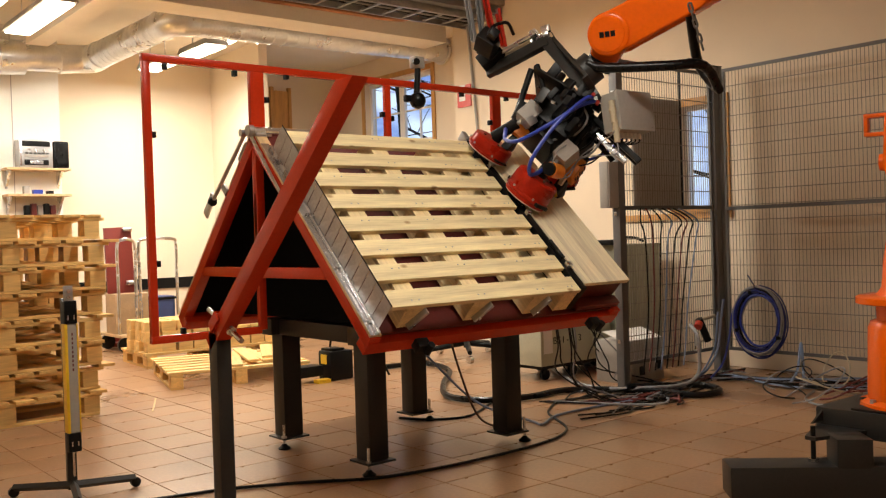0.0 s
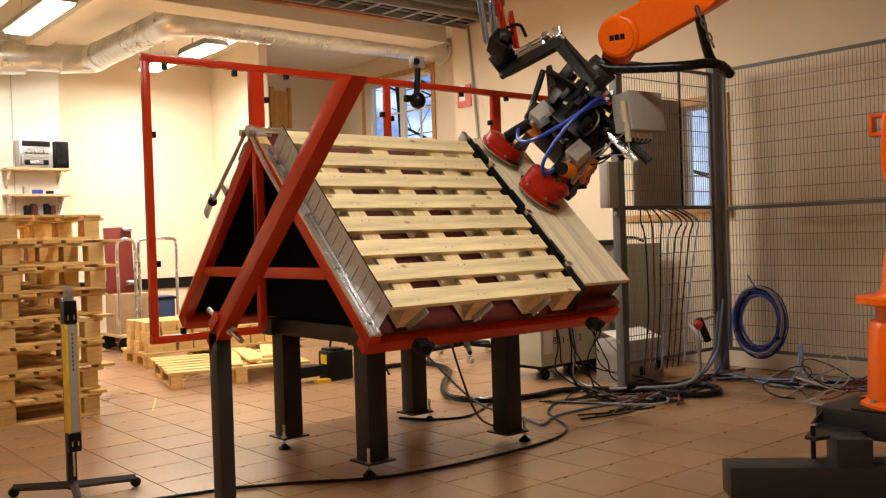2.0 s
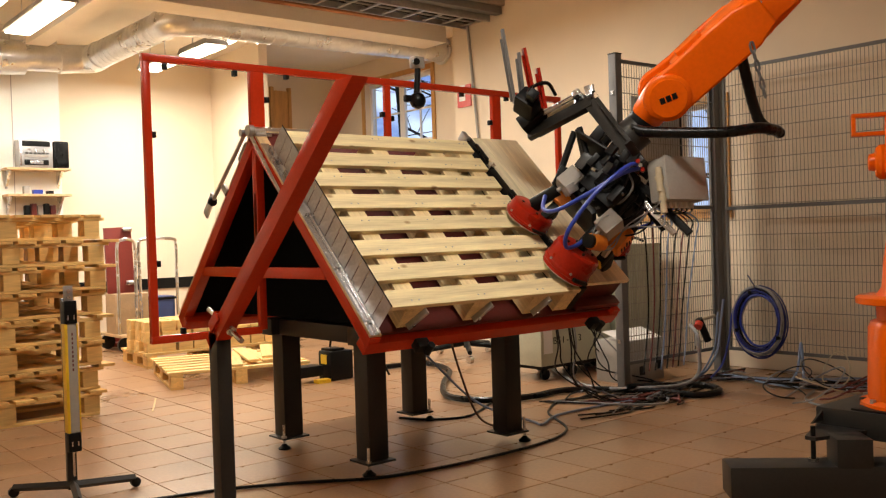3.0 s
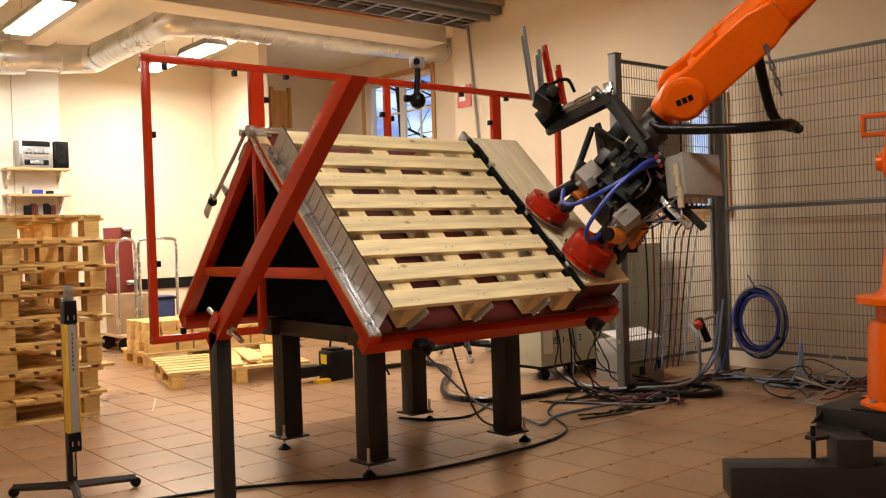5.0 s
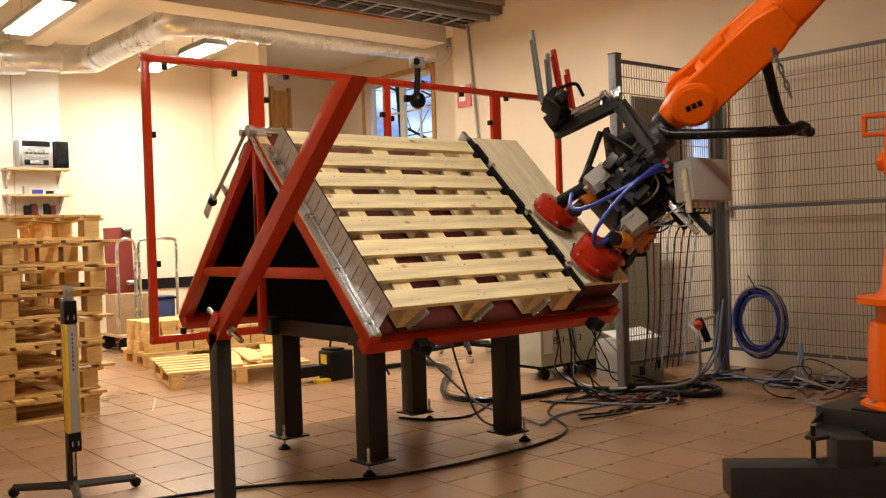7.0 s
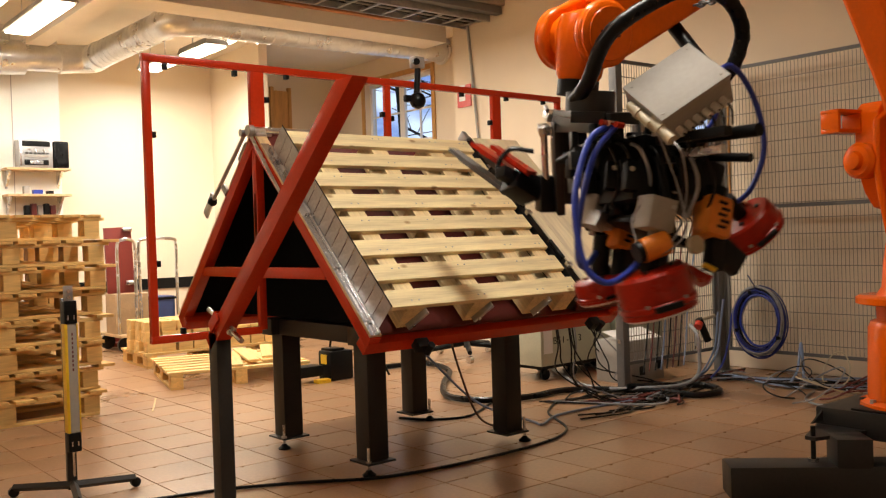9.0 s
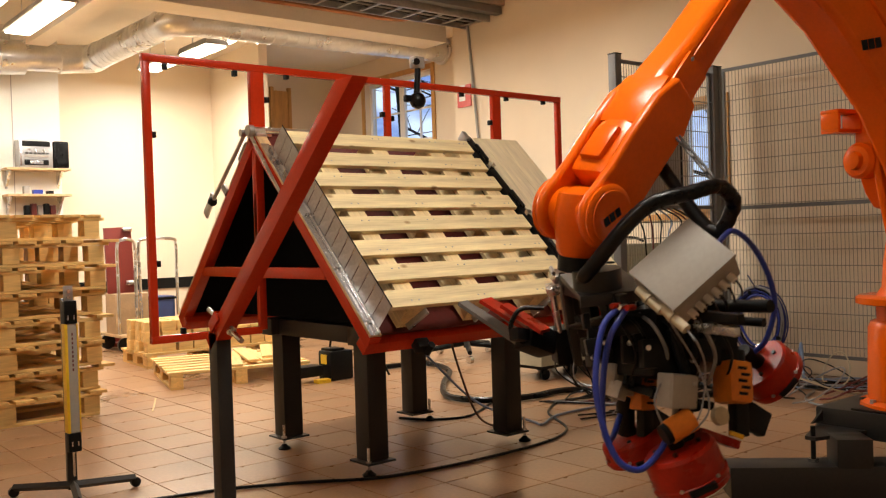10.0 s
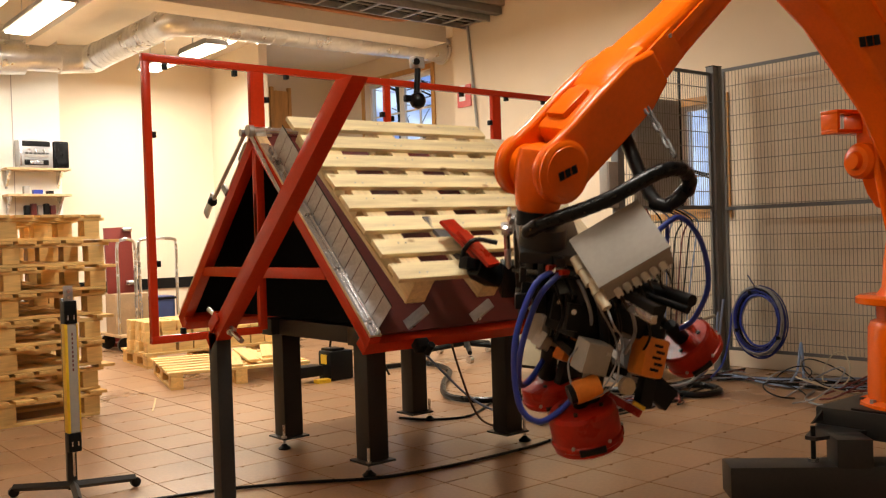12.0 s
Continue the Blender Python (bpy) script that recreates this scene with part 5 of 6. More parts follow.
light_barrier()

# ---- far corner: red door leaf, tube trolley, shelf and stereo ----
M_LEAF = mat("red_brown_lacquer", (0.17, 0.022, 0.014), 0.4, vary=0.12, scale=4)
rd = thing("red_door_leaf", "red steel leaf with zinc hinge bolts beside the pallets", "door leaf", pose(1.42, 7.25, 0, 0, -2, 0))
part("leaf", span(-0.16, 0.17, -0.02, 0.02, 0.05, 1.43, bevel=0.004), M_LEAF, rd)
for z in (0.08, 0.75, 1.40):
    part("hinge_bolt", cyl((0.05, -0.05, z), (0.16, -0.05, z), 0.028, n=12), M_STEEL, rd)
part("foot", span(-0.2, 0.2, -0.15, 0.15, 0.0, 0.05), M_LEAF, rd)
tr = thing("tube_trolley", "galvanised tube trolley with two hoop handles", "trolley", pose(1.5, 6.45, 0))
for x0, x1 in ((-0.42, -0.22), (-0.17, 0.27)):
    part("hoop", tube([(x0, 0, 0.20), (x0, 0, 0.8), (x0, 0, 1.2), (x0 + 0.06, 0, 1.27), (x1 - 0.06, 0, 1.27), (x1, 0, 1.2), (x1, 0, 0.8), (x1, 0, 0.20)], 0.018, n=10, steps=6), M_STEEL, tr)
part("deck", span(-0.45, 0.3, -0.1, 0.6, 0.17, 0.20, bevel=0.004), M_PLY, tr)
for x in (-0.38, 0.22):
    for y in (-0.04, 0.52):
        part("wheel", cyl((x, y - 0.02, 0.085), (x, y + 0.02, 0.085), 0.085, n=20), M_RUBBER, tr)
cb = thing("carton", "brown carton on the trolley", "box", pose(1.35, 6.65, 0.2005))
part("carton_body", span(-0.28, 0.1, -0.12, 0.2, 0, 0.45, bevel=0.004), mat("cardboard", (0.42, 0.28, 0.15), 0.8), cb)
bb = thing("blue_crate", "dark blue plastic crate on the trolley", "crate", pose(1.62, 6.6, 0.2005))
part("crate_body", span(-0.13, 0.14, -0.1, 0.2, 0, 0.40, bevel=0.01), mat("blue_plastic", (0.03, 0.05, 0.14), 0.5), bb)
part("crate_rim", span(-0.14, 0.15, -0.11, 0.21, 0.36, 0.39, bevel=0.006), M_BLACK, bb)
setting("baseboard", span(0.79, 3.0, 7.975, 8.0, 0.62, 0.76), M_BLACK, "dark cable duct along the back wall", "trim")
dr = tagged(new("door_1"), "brown wooden door in the recess", "door", kind="structure")
part("door_leaf", span(3.98, 4.22, 7.96, 7.998, 1.6, 3.40, bevel=0.004), M_FRAME_WOOD, dr)
part("door_frame", span(3.93, 3.98, 7.95, 7.998, 1.6, 3.45), M_FRAME_WOOD, dr)
part("door_frame", span(4.22, 4.27, 7.95, 7.998, 1.6, 3.45), M_FRAME_WOOD, dr)
setting("recess_landing", span(3.14, 5.0, 6.62, 8.0, 1.42, 1.6), M_WALL, "beige landing of the recess", "floor")


def wall_shelf(z, label):
    s = thing("wall_shelf", label, "shelf", group="wall shelves")
    part("shelf_board", span(0.11, 0.80, 7.04, 7.298, z - 0.025, z, bevel=0.003), M_PLY, s)
    for x in (0.16, 0.72):
        part("bracket", bm_prism(bmesh.new(), [(0, 0), (0.2, 0), (0, -0.2)], -0.012, 0.012, Matrix(((0, 0, 1, x), (-1, 0, 0, 7.298), (0, 1, 0, z - 0.025), (0, 0, 0, 1)))), M_STEEL, s)


wall_shelf(2.115, "thin wooden wall shelf carrying a stereo")
wall_shelf(1.82, "thin wooden wall shelf with small clutter")
stz = thing("stereo", "silver and black compact stereo with a dark speaker", "stereo", pose(0.25, 7.06, 2.116))
part("main_unit", span(0.0, 0.36, 0.0, 0.2, 0, 0.32, bevel=0.012), M_DULL_STEEL, stz)
part("display", span(0.03, 0.33, -0.006, 0.0, 0.24, 0.30, bevel=0.002), M_BLACK, stz)
part("cassette_deck", span(0.05, 0.31, -0.006, 0.0, 0.03, 0.09, bevel=0.002), M_BLACK, stz)
part("cd_tray", span(0.05, 0.31, -0.005, 0.0, 0.12, 0.15, bevel=0.002), M_BOX, stz)
for x in (0.10, 0.18, 0.26):
    part("knob", cyl((x, -0.014, 0.19), (x, 0.0, 0.19), 0.02, n=16), M_STEEL, stz)
part("speaker", span(0.37, 0.54, 0.0, 0.2, 0, 0.31, bevel=0.02), M_BLACK, stz)
part("speaker_grille", span(0.385, 0.525, -0.004, 0.0, 0.02, 0.29, bevel=0.002), M_RUBBER, stz)
part("side_trim", span(0.005, 0.025, -0.005, 0.0, 0.02, 0.30, bevel=0.002), M_STEEL, stz)
part("cassette_window", span(0.11, 0.25, -0.009, -0.006, 0.04, 0.08, bevel=0.002), M_STEEL, stz)
for k in range(6):
    part("button", span(0.06 + 0.045 * k, 0.09 + 0.045 * k, -0.010, -0.004, 0.155, 0.168, bevel=0.002), M_BLACK, stz)
for z, r in ((0.10, 0.06), (0.22, 0.035)):
    part("speaker_cone", cyl((0.455, -0.006, z), (0.455, 0.0, z), r, n=24), M_RUBBER, stz)
for k, (x, w, h, mt) in enumerate(((0.30, 0.06, 0.09, M_BOX), (0.40, 0.10, 0.05, M_BLUE), (0.55, 0.07, 0.04, M_BLACK))):
    c = thing("small_box", "small box on the lower shelf", "box", pose(x, 7.15, 1.8205), "shelf clutter")
    part("box_body", span(0, w, -0.04, 0.04, 0, h, bevel=0.004), mt, c)
for k in range(5):
    c = thing("tool_bag", "dark tool pouch under the shelf", "bag", pose(0.36 + 0.07 * k, 7.27, 1.60 + 0.02 * (k % 2)), "hanging pouches")
    part("pouch", span(-0.03, 0.03, -0.05, 0.025, -0.06, 0.10, bevel=0.012), (M_BLACK, M_DARK_RED, M_BOX)[k % 3], c)
for x in (-0.95, -0.35, 0.25):
    setting("panel_joint", span(x - 0.004, x + 0.004, 7.296, 7.3, 0, H_CEIL), M_BOX, "narrow joint strip in the white panelling", "trim")

# ---- by the fence: cabinets, boxes, hoses ----
def cabinets():
    c = thing("control_cabinet", "grey-green steel control cabinet", "cabinet", pose(3.47, 1.3, 0))
    part("cabinet_body", span(0, 0.64, 0.0, 0.5, 0.05, 1.07, bevel=0.008), M_CABINET, c)
    part("cabinet_door", span(0.02, 0.62, -0.012, 0.0, 0.10, 1.03, bevel=0.004), M_CABINET, c)
    part("plinth", span(0.02, 0.62, 0.03, 0.47, 0, 0.05), M_BLACK, c)
    part("handle", span(0.05, 0.07, -0.03, -0.012, 0.55, 0.68, bevel=0.004), M_BLACK, c)
    p = thing("teach_pendant", "black teach pendant lying on the cabinet", "pendant", pose(3.62, 1.42, 1.0705, 0, 0, 15))
    part("pendant_body", span(-0.24, 0.1, -0.08, 0.08, 0, 0.045, bevel=0.012), M_BLACK, p)
    part("pendant_grip", cyl((0.1, 0, 0.03), (0.22, 0.02, 0.035), 0.03, n=14), M_BLACK, p)
    part("pendant_cable", tube([(0.2, 0.02, 0.035), (0.32, 0.05, 0.06), (0.42, -0.02, 0.05), (0.4, -0.1, 0.02)], 0.012, n=8), M_RUBBER, p)
    d = thing("rolling_case", "cream wheeled case with stencilled code", "case", pose(2.60, 1.35, 0))
    cream = mat("cream_case", (0.50, 0.49, 0.36), 0.5, vary=0.06, scale=4)
    part("case_body", span(0, 0.86, 0, 0.5, 0.12, 0.525, bevel=0.01), cream, d)
    part("case_label", span(0.03, 0.13, -0.004, 0.0, 0.22, 0.42), M_SIGN_WHITE, d)
    part("case_ridge", span(0.60, 0.615, -0.006, 0.0, 0.13, 0.51), cream, d)
    letters("BSI-113", 0.08, d, pose(0.31, -0.002, 0.315, 90, 0, 0), M_BLACK)
    part("case_plinth", span(0.04, 0.82, 0.04, 0.46, 0.09, 0.12), M_BLACK, d)
    for x in (0.1, 0.43, 0.76):
        part("castor", cyl((x, 0.05, 0.045), (x, 0.08, 0.045), 0.045, n=16), M_RUBBER, d)
        part("castor", cyl((x, 0.42, 0.045), (x, 0.45, 0.045), 0.045, n=16), M_RUBBER, d)
    b = thing("white_carton", "white printed carton behind the fence", "box", pose(2.93, 0.78, 0, 0, 0, -3))
    part("carton_body", span(0, 0.46, 0, 0.3, 0, 0.33, bevel=0.005), M_BOX, b)
    part("carton_flap", box((0.23, 0.12, 0.36), (0.46, 0.22, 0.006), (18, 0, 0)), M_SIGN_WHITE, b)
    part("carton_print", span(0.17, 0.23, -0.003, 0.0, 0.05, 0.12), M_BLACK, b)
    part("carton_print", span(0.38, 0.43, -0.003, 0.0, 0.08, 0.16), M_BLACK, b)
    v = thing("air_regulator", "black and red air regulator hung on the fence", "regulator", pose(3.62, 0.575, 0.40))
    part("regulator_body", cyl((0, 0, 0.06), (0.09, -0.02, -0.12), 0.03, n=14), M_BLACK, v)
    part("red_knob", cyl((-0.045, -0.02, 0.0), (-0.01, -0.01, 0.03), 0.032, n=14), M_SIGN_RED, v)
    part("brass_fitting", cyl((0.02, 0, 0.05), (0.22, 0, 0.07), 0.014, n=10), M_CREAM, v)
    part("clip", cyl((-0.05, -0.01, -0.06), (-0.07, -0.01, -0.19), 0.012, n=10), M_STEEL, v)
    # black swivel chair base on castors
    ch = thing("swivel_chair", "black five-star swivel chair base on castors behind the stand", "chair", pose(3.2, 2.95, 0))
    for k in range(5):
        a = k * 2 * math.pi / 5 + 0.3
        e = (0.42 * math.cos(a), 0.42 * math.sin(a), 0.10)
        lg = part("leg", cyl((0, 0, 0.15), e, 0.03, 0.022, n=10), M_BLACK, ch)
        part("castor", cyl((e[0] - 0.02, e[1], 0.035), (e[0] + 0.02, e[1], 0.035), 0.035, n=16), M_STEEL, lg)
    part("column", cyl((0, 0, 0.1), (0, 0, 0.48), 0.03, n=14), M_BLACK, ch)
    part("seat", bm_lathe(bmesh.new(), [(0.2, 0.48), (0.25, 0.50), (0.25, 0.55), (0.2, 0.58)], 28), M_BLACK, ch)
    # black pump unit
    pu = thing("power_supply", "black power unit with a yellow warning label", "power unit", pose(1.47, 2.75, 0))
    part("unit_body", span(0.04, 0.27, 0, 0.2, 0.0, 0.25, bevel=0.02), M_BLACK, pu)
    part("unit_lid", span(0.06, 0.2, 0.03, 0.18, 0.25, 0.27, bevel=0.006), M_BLACK, pu)
    part("warning_label", span(0.036, 0.039, 0.06, 0.15, 0.14, 0.22), M_YELLOW, pu)
    part("warning_label", span(-0.10, 0.02, -0.03, 0.05, 0.0, 0.03), M_YELLOW, pu)
    part("unit_cable", tube([(0.1, 0.1, 0.28), (0.12, 0.08, 0.36), (0.25, 0.03, 0.37), (0.42, -0.1, 0.25), (0.5, -0.2, 0.02)], 0.010, n=8), M_RUBBER, pu)
    part("side_duct", span(-0.35, 0.0, 0.05, 0.2, 0.05, 0.14, bevel=0.01), M_BLACK, pu)
    # bench shape, made up where dark mats lie on the far floor
    gs = thing("mat_bench", "low grey bench shape in place of dark mats far behind the stand", "bench", pose(3.9, 6.0, 0))
    part("bench_top", span(-0.9, 0.6, -0.1, 0.45, 0.42, 0.46, bevel=0.004), M_FENCE, gs)
    for x in (-0.8, 0.5):
        for y in (0, 0.36):
            part("bench_leg", span(x - 0.025, x + 0.025, y - 0.025, y + 0.025, 0, 0.42), M_FENCE, gs)


cabinets()


def hose(name, label, material, r, pts, ribs=0.0, group="floor cables"):
    t = thing(name, label, "cable", group=group)
    part("sheath", tube(pts, r, n=8, ribs=ribs), material, t)
    return t


hose("floor_cable", "thin black cable snaking over the tiles", M_RUBBER, 0.008, [(-1.6, 0.55, 0.008), (-1.0, 0.4, 0.008), (-0.65, 0.3, 0.008), (-0.32, 0.13, 0.008), (-0.03, -0.06, 0.008), (0.32, -0.14, 0.008), (0.74, -0.16, 0.008), (1.07, -0.14, 0.008), (1.29, -0.08, 0.008), (1.46, 0.04, 0.008), (1.6, 0.26, 0.008), (1.73, 0.45, 0.008), (2.0, 0.63, 0.008), (2.26, 0.63, 0.008), (2.53, 0.49, 0.008)])
hose("floor_hose", "thick black hose winding behind the stand", M_RUBBER, 0.023, [(2.1, 2.95, 0.027), (2.4, 2.9, 0.027), (2.58, 2.75, 0.027), (2.43, 2.3, 0.027), (1.95, 1.8, 0.027), (1.62, 1.35, 0.027), (1.67, 1.02, 0.027), (1.97, 0.87, 0.027), (2.33, 0.86, 0.027), (2.58, 0.6, 0.027), (2.72, 0.3, 0.027), (2.78, 0.02, 0.027), (3.02, 0.0, 0.027), (3.15, 0.22, 0.027), (2.98, 0.40, 0.027), (2.6, 0.48, 0.06)], ribs=0.03)
hose("floor_hose", "pale blue air hose curving over the floor", M_BLUE_CABLE, 0.008, [(1.05, 1.0, 0.5), (1.35, 0.75, 0.1), (1.44, 0.32, 0.011), (1.42, 0.2, 0.011), (1.67, 0.32, 0.011), (1.99, 0.33, 0.011), (2.35, 0.29, 0.011), (2.79, 0.28, 0.011), (3.3, 0.42, 0.011), (3.7, 0.5, 0.2), (3.85, 0.55, 0.5)])
hose("floor_hose", "grey conduit hose sagging to the fence post", M_CLEAR, 0.014, [(3.6, 2.9, 0.16), (3.5, 2.3, 0.03), (2.81, 1.29, 0.02), (2.55, 0.72, 0.03), (2.71, 0.39, 0.045), (2.95, 0.27, 0.05), (3.05, 0.2, 0.12), (3.06, 0.19, 0.26), (3.05, 0.19, 0.40), (3.12, 0.3, 0.47)])
hose("floor_cable", "thin black cable between the legs", M_RUBBER, 0.008, [(0.95, 1.05, 0.008), (1.06, 0.85, 0.008), (1.3, 0.75, 0.008), (1.71, 0.98, 0.008), (2.0, 1.1, 0.008)])
hose("floor_cable", "brown cable hanging from the stand to the floor", mat("brown_cable", (0.10, 0.045, 0.03), 0.5), 0.007, [(0.92, 0.5, 0.68), (1.0, 0.5, 0.4), (1.1, 0.46, 0.1), (1.2, 0.42, 0.008), (1.35, 0.45, 0.008)])
crnd = random.Random(11)
for k in range(11):
    a, b = crnd.uniform(-0.1, 0.1), crnd.uniform(-0.15, 0.15)
    top = (1.93 + 0.05 * (k % 4), 0.45 + 0.03 * k, 0.66) if k < 6 else (2.72, 0.75 + 0.02 * k, 0.45 + 0.03 * (k % 3))
    pts = [top, (top[0] + 0.02, top[1] - 0.02, 0.42), (top[0] + 0.10 + a, top[1] + b, 0.16 + 0.05 * (k % 3)), (top[0] + 0.28 + b, top[1] - 0.12 + a, 0.03), (2.3 + 0.09 * k, 0.25 + 0.06 * (k % 5), 0.008), (2.05 + 0.05 * k + b, 0.05 + 0.06 * (k % 4), 0.008), (1.7 + 0.08 * k, 0.15 + a, 0.008)]
    hose("drooping_cable", "thin dark cable drooping from the stand to the floor", (M_RUBBER, M_RUBBER, M_BLACK, M_CLEAR)[k % 4], 0.0055, pts)
for k in range(9):
    cx, cy, r = 3.55 + crnd.uniform(-0.35, 0.3), -0.25 + crnd.uniform(-0.55, 0.35), crnd.uniform(0.1, 0.24)
    a0 = crnd.uniform(0, 6.28)
    pts = [(cx + r * math.cos(a0 + i * 0.75), cy + 0.8 * r * math.sin(a0 + i * 0.75), 0.012 + (0.05 + 0.022 * k) * math.sin(i * math.pi / 7) ** 2) for i in range(8)]
    hose("looped_cable", "loose thin cable loop lying by the fence foot", (M_DARK_RED, M_RUBBER, M_CLEAR, M_CREAM, M_RUBBER)[k % 5], 0.005 + 0.001 * (k % 2), pts)
for k in range(15):
    y = crnd.uniform(0.0, 0.8)
    pts = [(1.95 + 0.03 * k, 0.75 - 0.03 * k, 0.009), (2.15 + 0.05 * k, y, 0.012 + 0.008 * (k % 3)), (2.45, y - 0.15 + 0.05 * (k % 4), 0.02 + 0.01 * (k % 3)), (2.7 + 0.06 * k, 0.35 + 0.06 * (k % 3), 0.012 + 0.01 * (k % 2)), (2.9 + 0.08 * k, 0.45, 0.02), (3.2 + 0.06 * k, 0.35 + 0.05 * (k % 4), 0.014)]
    hose("floor_cable", "tangled dark cable on the floor by the fence", (M_RUBBER, M_RUBBER, M_CLEAR, M_DARK_RED, M_RUBBER)[k % 5], 0.005 + 0.0015 * (k % 3), pts)
for k in range(14):
    a = crnd.uniform(-0.12, 0.12)
    pts = [(3.45 + 0.03 * k, 0.42 + a, 0.012), (3.6, 0.2 + a, 0.02 + 0.01 * (k % 3)), (3.55 + a, -0.05, 0.03 + 0.01 * (k % 2)), (3.7 + 2 * a, -0.3, 0.018 + 0.01 * (k % 3)), (3.6 + 0.04 * k, -0.5 + a, 0.02), (3.75 + 0.03 * k, -0.75, 0.02), (3.7, -1.2 + a, 0.02)]
    hose("floor_cable", "tangled cable along the foot of the fence", (M_CLEAR, M_RUBBER, M_RUBBER, M_BLUE_CABLE, M_DARK_RED)[k % 5], 0.006 + 0.002 * (k % 2), pts)
hose("floor_cable", "pale loop of cable by the robot pedestal", M_CLEAR, 0.009, [(3.5, -0.45, 0.01), (3.2, -0.55, 0.01), (3.05, -0.72, 0.01), (3.2, -0.85, 0.01), (3.5, -0.75, 0.012), (3.7, -0.55, 0.012)])
hose("blue_hose", "blue air hose hooked over the lower fence rail", M_BLUE_CABLE, 0.011, [(3.62, -0.2, 0.02), (3.8, -0.16, 0.1), (3.94, -0.11, 0.25), (3.94, -0.12, 0.27), (3.85, -0.18, 0.12), (3.75, -0.25, 0.03), (3.7, -0.4, 0.012)], group="fence hoses")
hose("blue_hose", "blue air hose rising along the corner post", M_BLUE_CABLE, 0.010, [(3.3, 0.45, 0.012), (3.6, 0.5, 0.06), (3.8, 0.53, 0.2), (3.88, 0.54, 0.45), (3.92, 0.54, 0.6)], group="fence hoses")
hose("blue_hose", "blue air hose rising along the corner post", M_BLUE, 0.009, [(3.5, 0.4, 0.012), (3.8, 0.48, 0.1), (3.93, 0.5, 0.3), (3.93, 0.46, 0.5), (3.92, 0.35, 0.6)], group="fence hoses")
for k in range(8):
    x = 2.95 + 0.072 * k
    y = 0.605
    pts = [(x + 0.05, 0.66, 1.34), (x, 0.60, 1.345), (x - 0.02 + 0.055 * min(k, 4), y - 0.02, 1.25), (x + 0.03 + 0.02 * k, y - 0.02, 1.1), (x + 0.05, y - 0.015, 0.6), (x + 0.0, y - 0.02, 0.30), (x - 0.08, y - 0.05, 0.12)]
    hose("hung_cable", "thin cable hung over the fence rail", (M_RUBBER, M_DARK_RED, M_RUBBER, M_BLUE_CABLE)[k % 4], 0.006, pts, group="hung cables")


M_COIL = mat("dark_blue_hose", (0.012, 0.02, 0.14), 0.3, vary=0.15, scale=20)


def coil():
    c = thing("hose_coil", "thick coil of blue air hose hung on the mesh fence", "hose coil", pose(3.925, 0.215, 0.435))
    rn = random.Random(2)
    for k in range(15):
        r = 0.205 + rn.uniform(-0.034, 0.036)
        x = -0.012 * (k % 4)
        n = 14
        dy, dz = rn.uniform(-0.015, 0.015), rn.uniform(-0.015, 0.015)
        pts = [(x + rn.uniform(-0.008, 0.008), dy + r * math.sin(i * 2 * math.pi / n) * 0.95, dz + r * 1.18 * math.cos(i * 2 * math.pi / n)) for i in range(n + 1)]
        part("turn", tube(pts, (0.009, 0.007, 0.006)[k % 3], n=8, steps=4), (M_COIL, M_BLUE, M_CLEAR, M_COIL, M_RUBBER)[k % 5], c)
    for a in (0.3, 1.9, 4.2):
        part("tie", box((-0.015, 0.2 * math.sin(a), 0.24 * math.cos(a)), (0.07, 0.03, 0.03), bevel=0.006), M_BLACK, c)
    part("loose_end", tube([(-0.03, 0.0, 0.24), (-0.04, 0.03, 0.30), (-0.05, 0.07, 0.37)], 0.005, n=6), M_COIL, c)
    part("hook", tube([(0.04, 0.02, 0.27), (-0.03, 0.02, 0.26), (-0.05, 0.02, 0.30)], 0.006, n=6), M_STEEL, c)


coil()
sl = thing("wood_sliver", "pale wood sliver lying on the tiles", "offcut", pose(0.02, 2.85, 0.006, 0, 0, 66))
part("sliver", span(-0.28, 0.28, -0.006, 0.006, 0, 0.005), M_PINE, sl, smooth=False)

# ---- floor tiles ----
PX_, PY_ = 0.338, 0.345
def tile_bm(bm, x, y, dz):
    w, l, c = PX_ - 0.006, PY_ - 0.006, 0.0008
    v = []
    for z, k in ((-0.006, 0.0), (dz - 0.0015, 0.0), (dz, c)):
        v.append([bm.verts.new((x + sx * (w / 2 - k), y + sy * (l / 2 - k), z)) for sx, sy in ((-1, -1), (1, -1), (1, 1), (-1, 1))])
    for a, b in zip(v, v[1:]):
        for i in range(4):
            j = (i + 1) % 4
            bm.faces.new((a[i], a[j], b[j], b[i]))
    bm.faces.new(v[2])
    return bm


tile_one = None
far = bmesh.new()
for i in range(-13, 15):
    for j in range(-22, 21):
        x, y = -0.165 + PX_ * (i + 0.5), 1.370 + PY_ * (j + 0.5)
        if not (-4.4 < x - 0.17 and x + 0.17 < 4.25 + (0.75 if y > 4.5 else 0) and -5.8 < y - 0.17 and y + 0.17 < 8.0):
            continue
        if x < 0.6 and y > 7.1:
            continue
        dz = random.uniform(-0.0006, 0.0006)
        if -2.0 < x < 3.9 and -2.3 < y < 2.9 and not (x > 0.9 and y < -1.8):
            if tile_one is None:
                tile_one = part("tile", tile_bm(bmesh.new(), 0, 0, 0), M_TILE, floor, smooth=False, m=pose(x, y, dz))
            else:
                share("tile", tile_one, floor, pose(x, y, dz))
        else:
            tile_bm(far, x, y, dz)
tagged(part("outer_tiles", far, M_TILE, floor, smooth=False), kind="stuff")


# ---- what moves ----
PALLET_ON = SL @ pose(0.051, 0.028, 0.024)

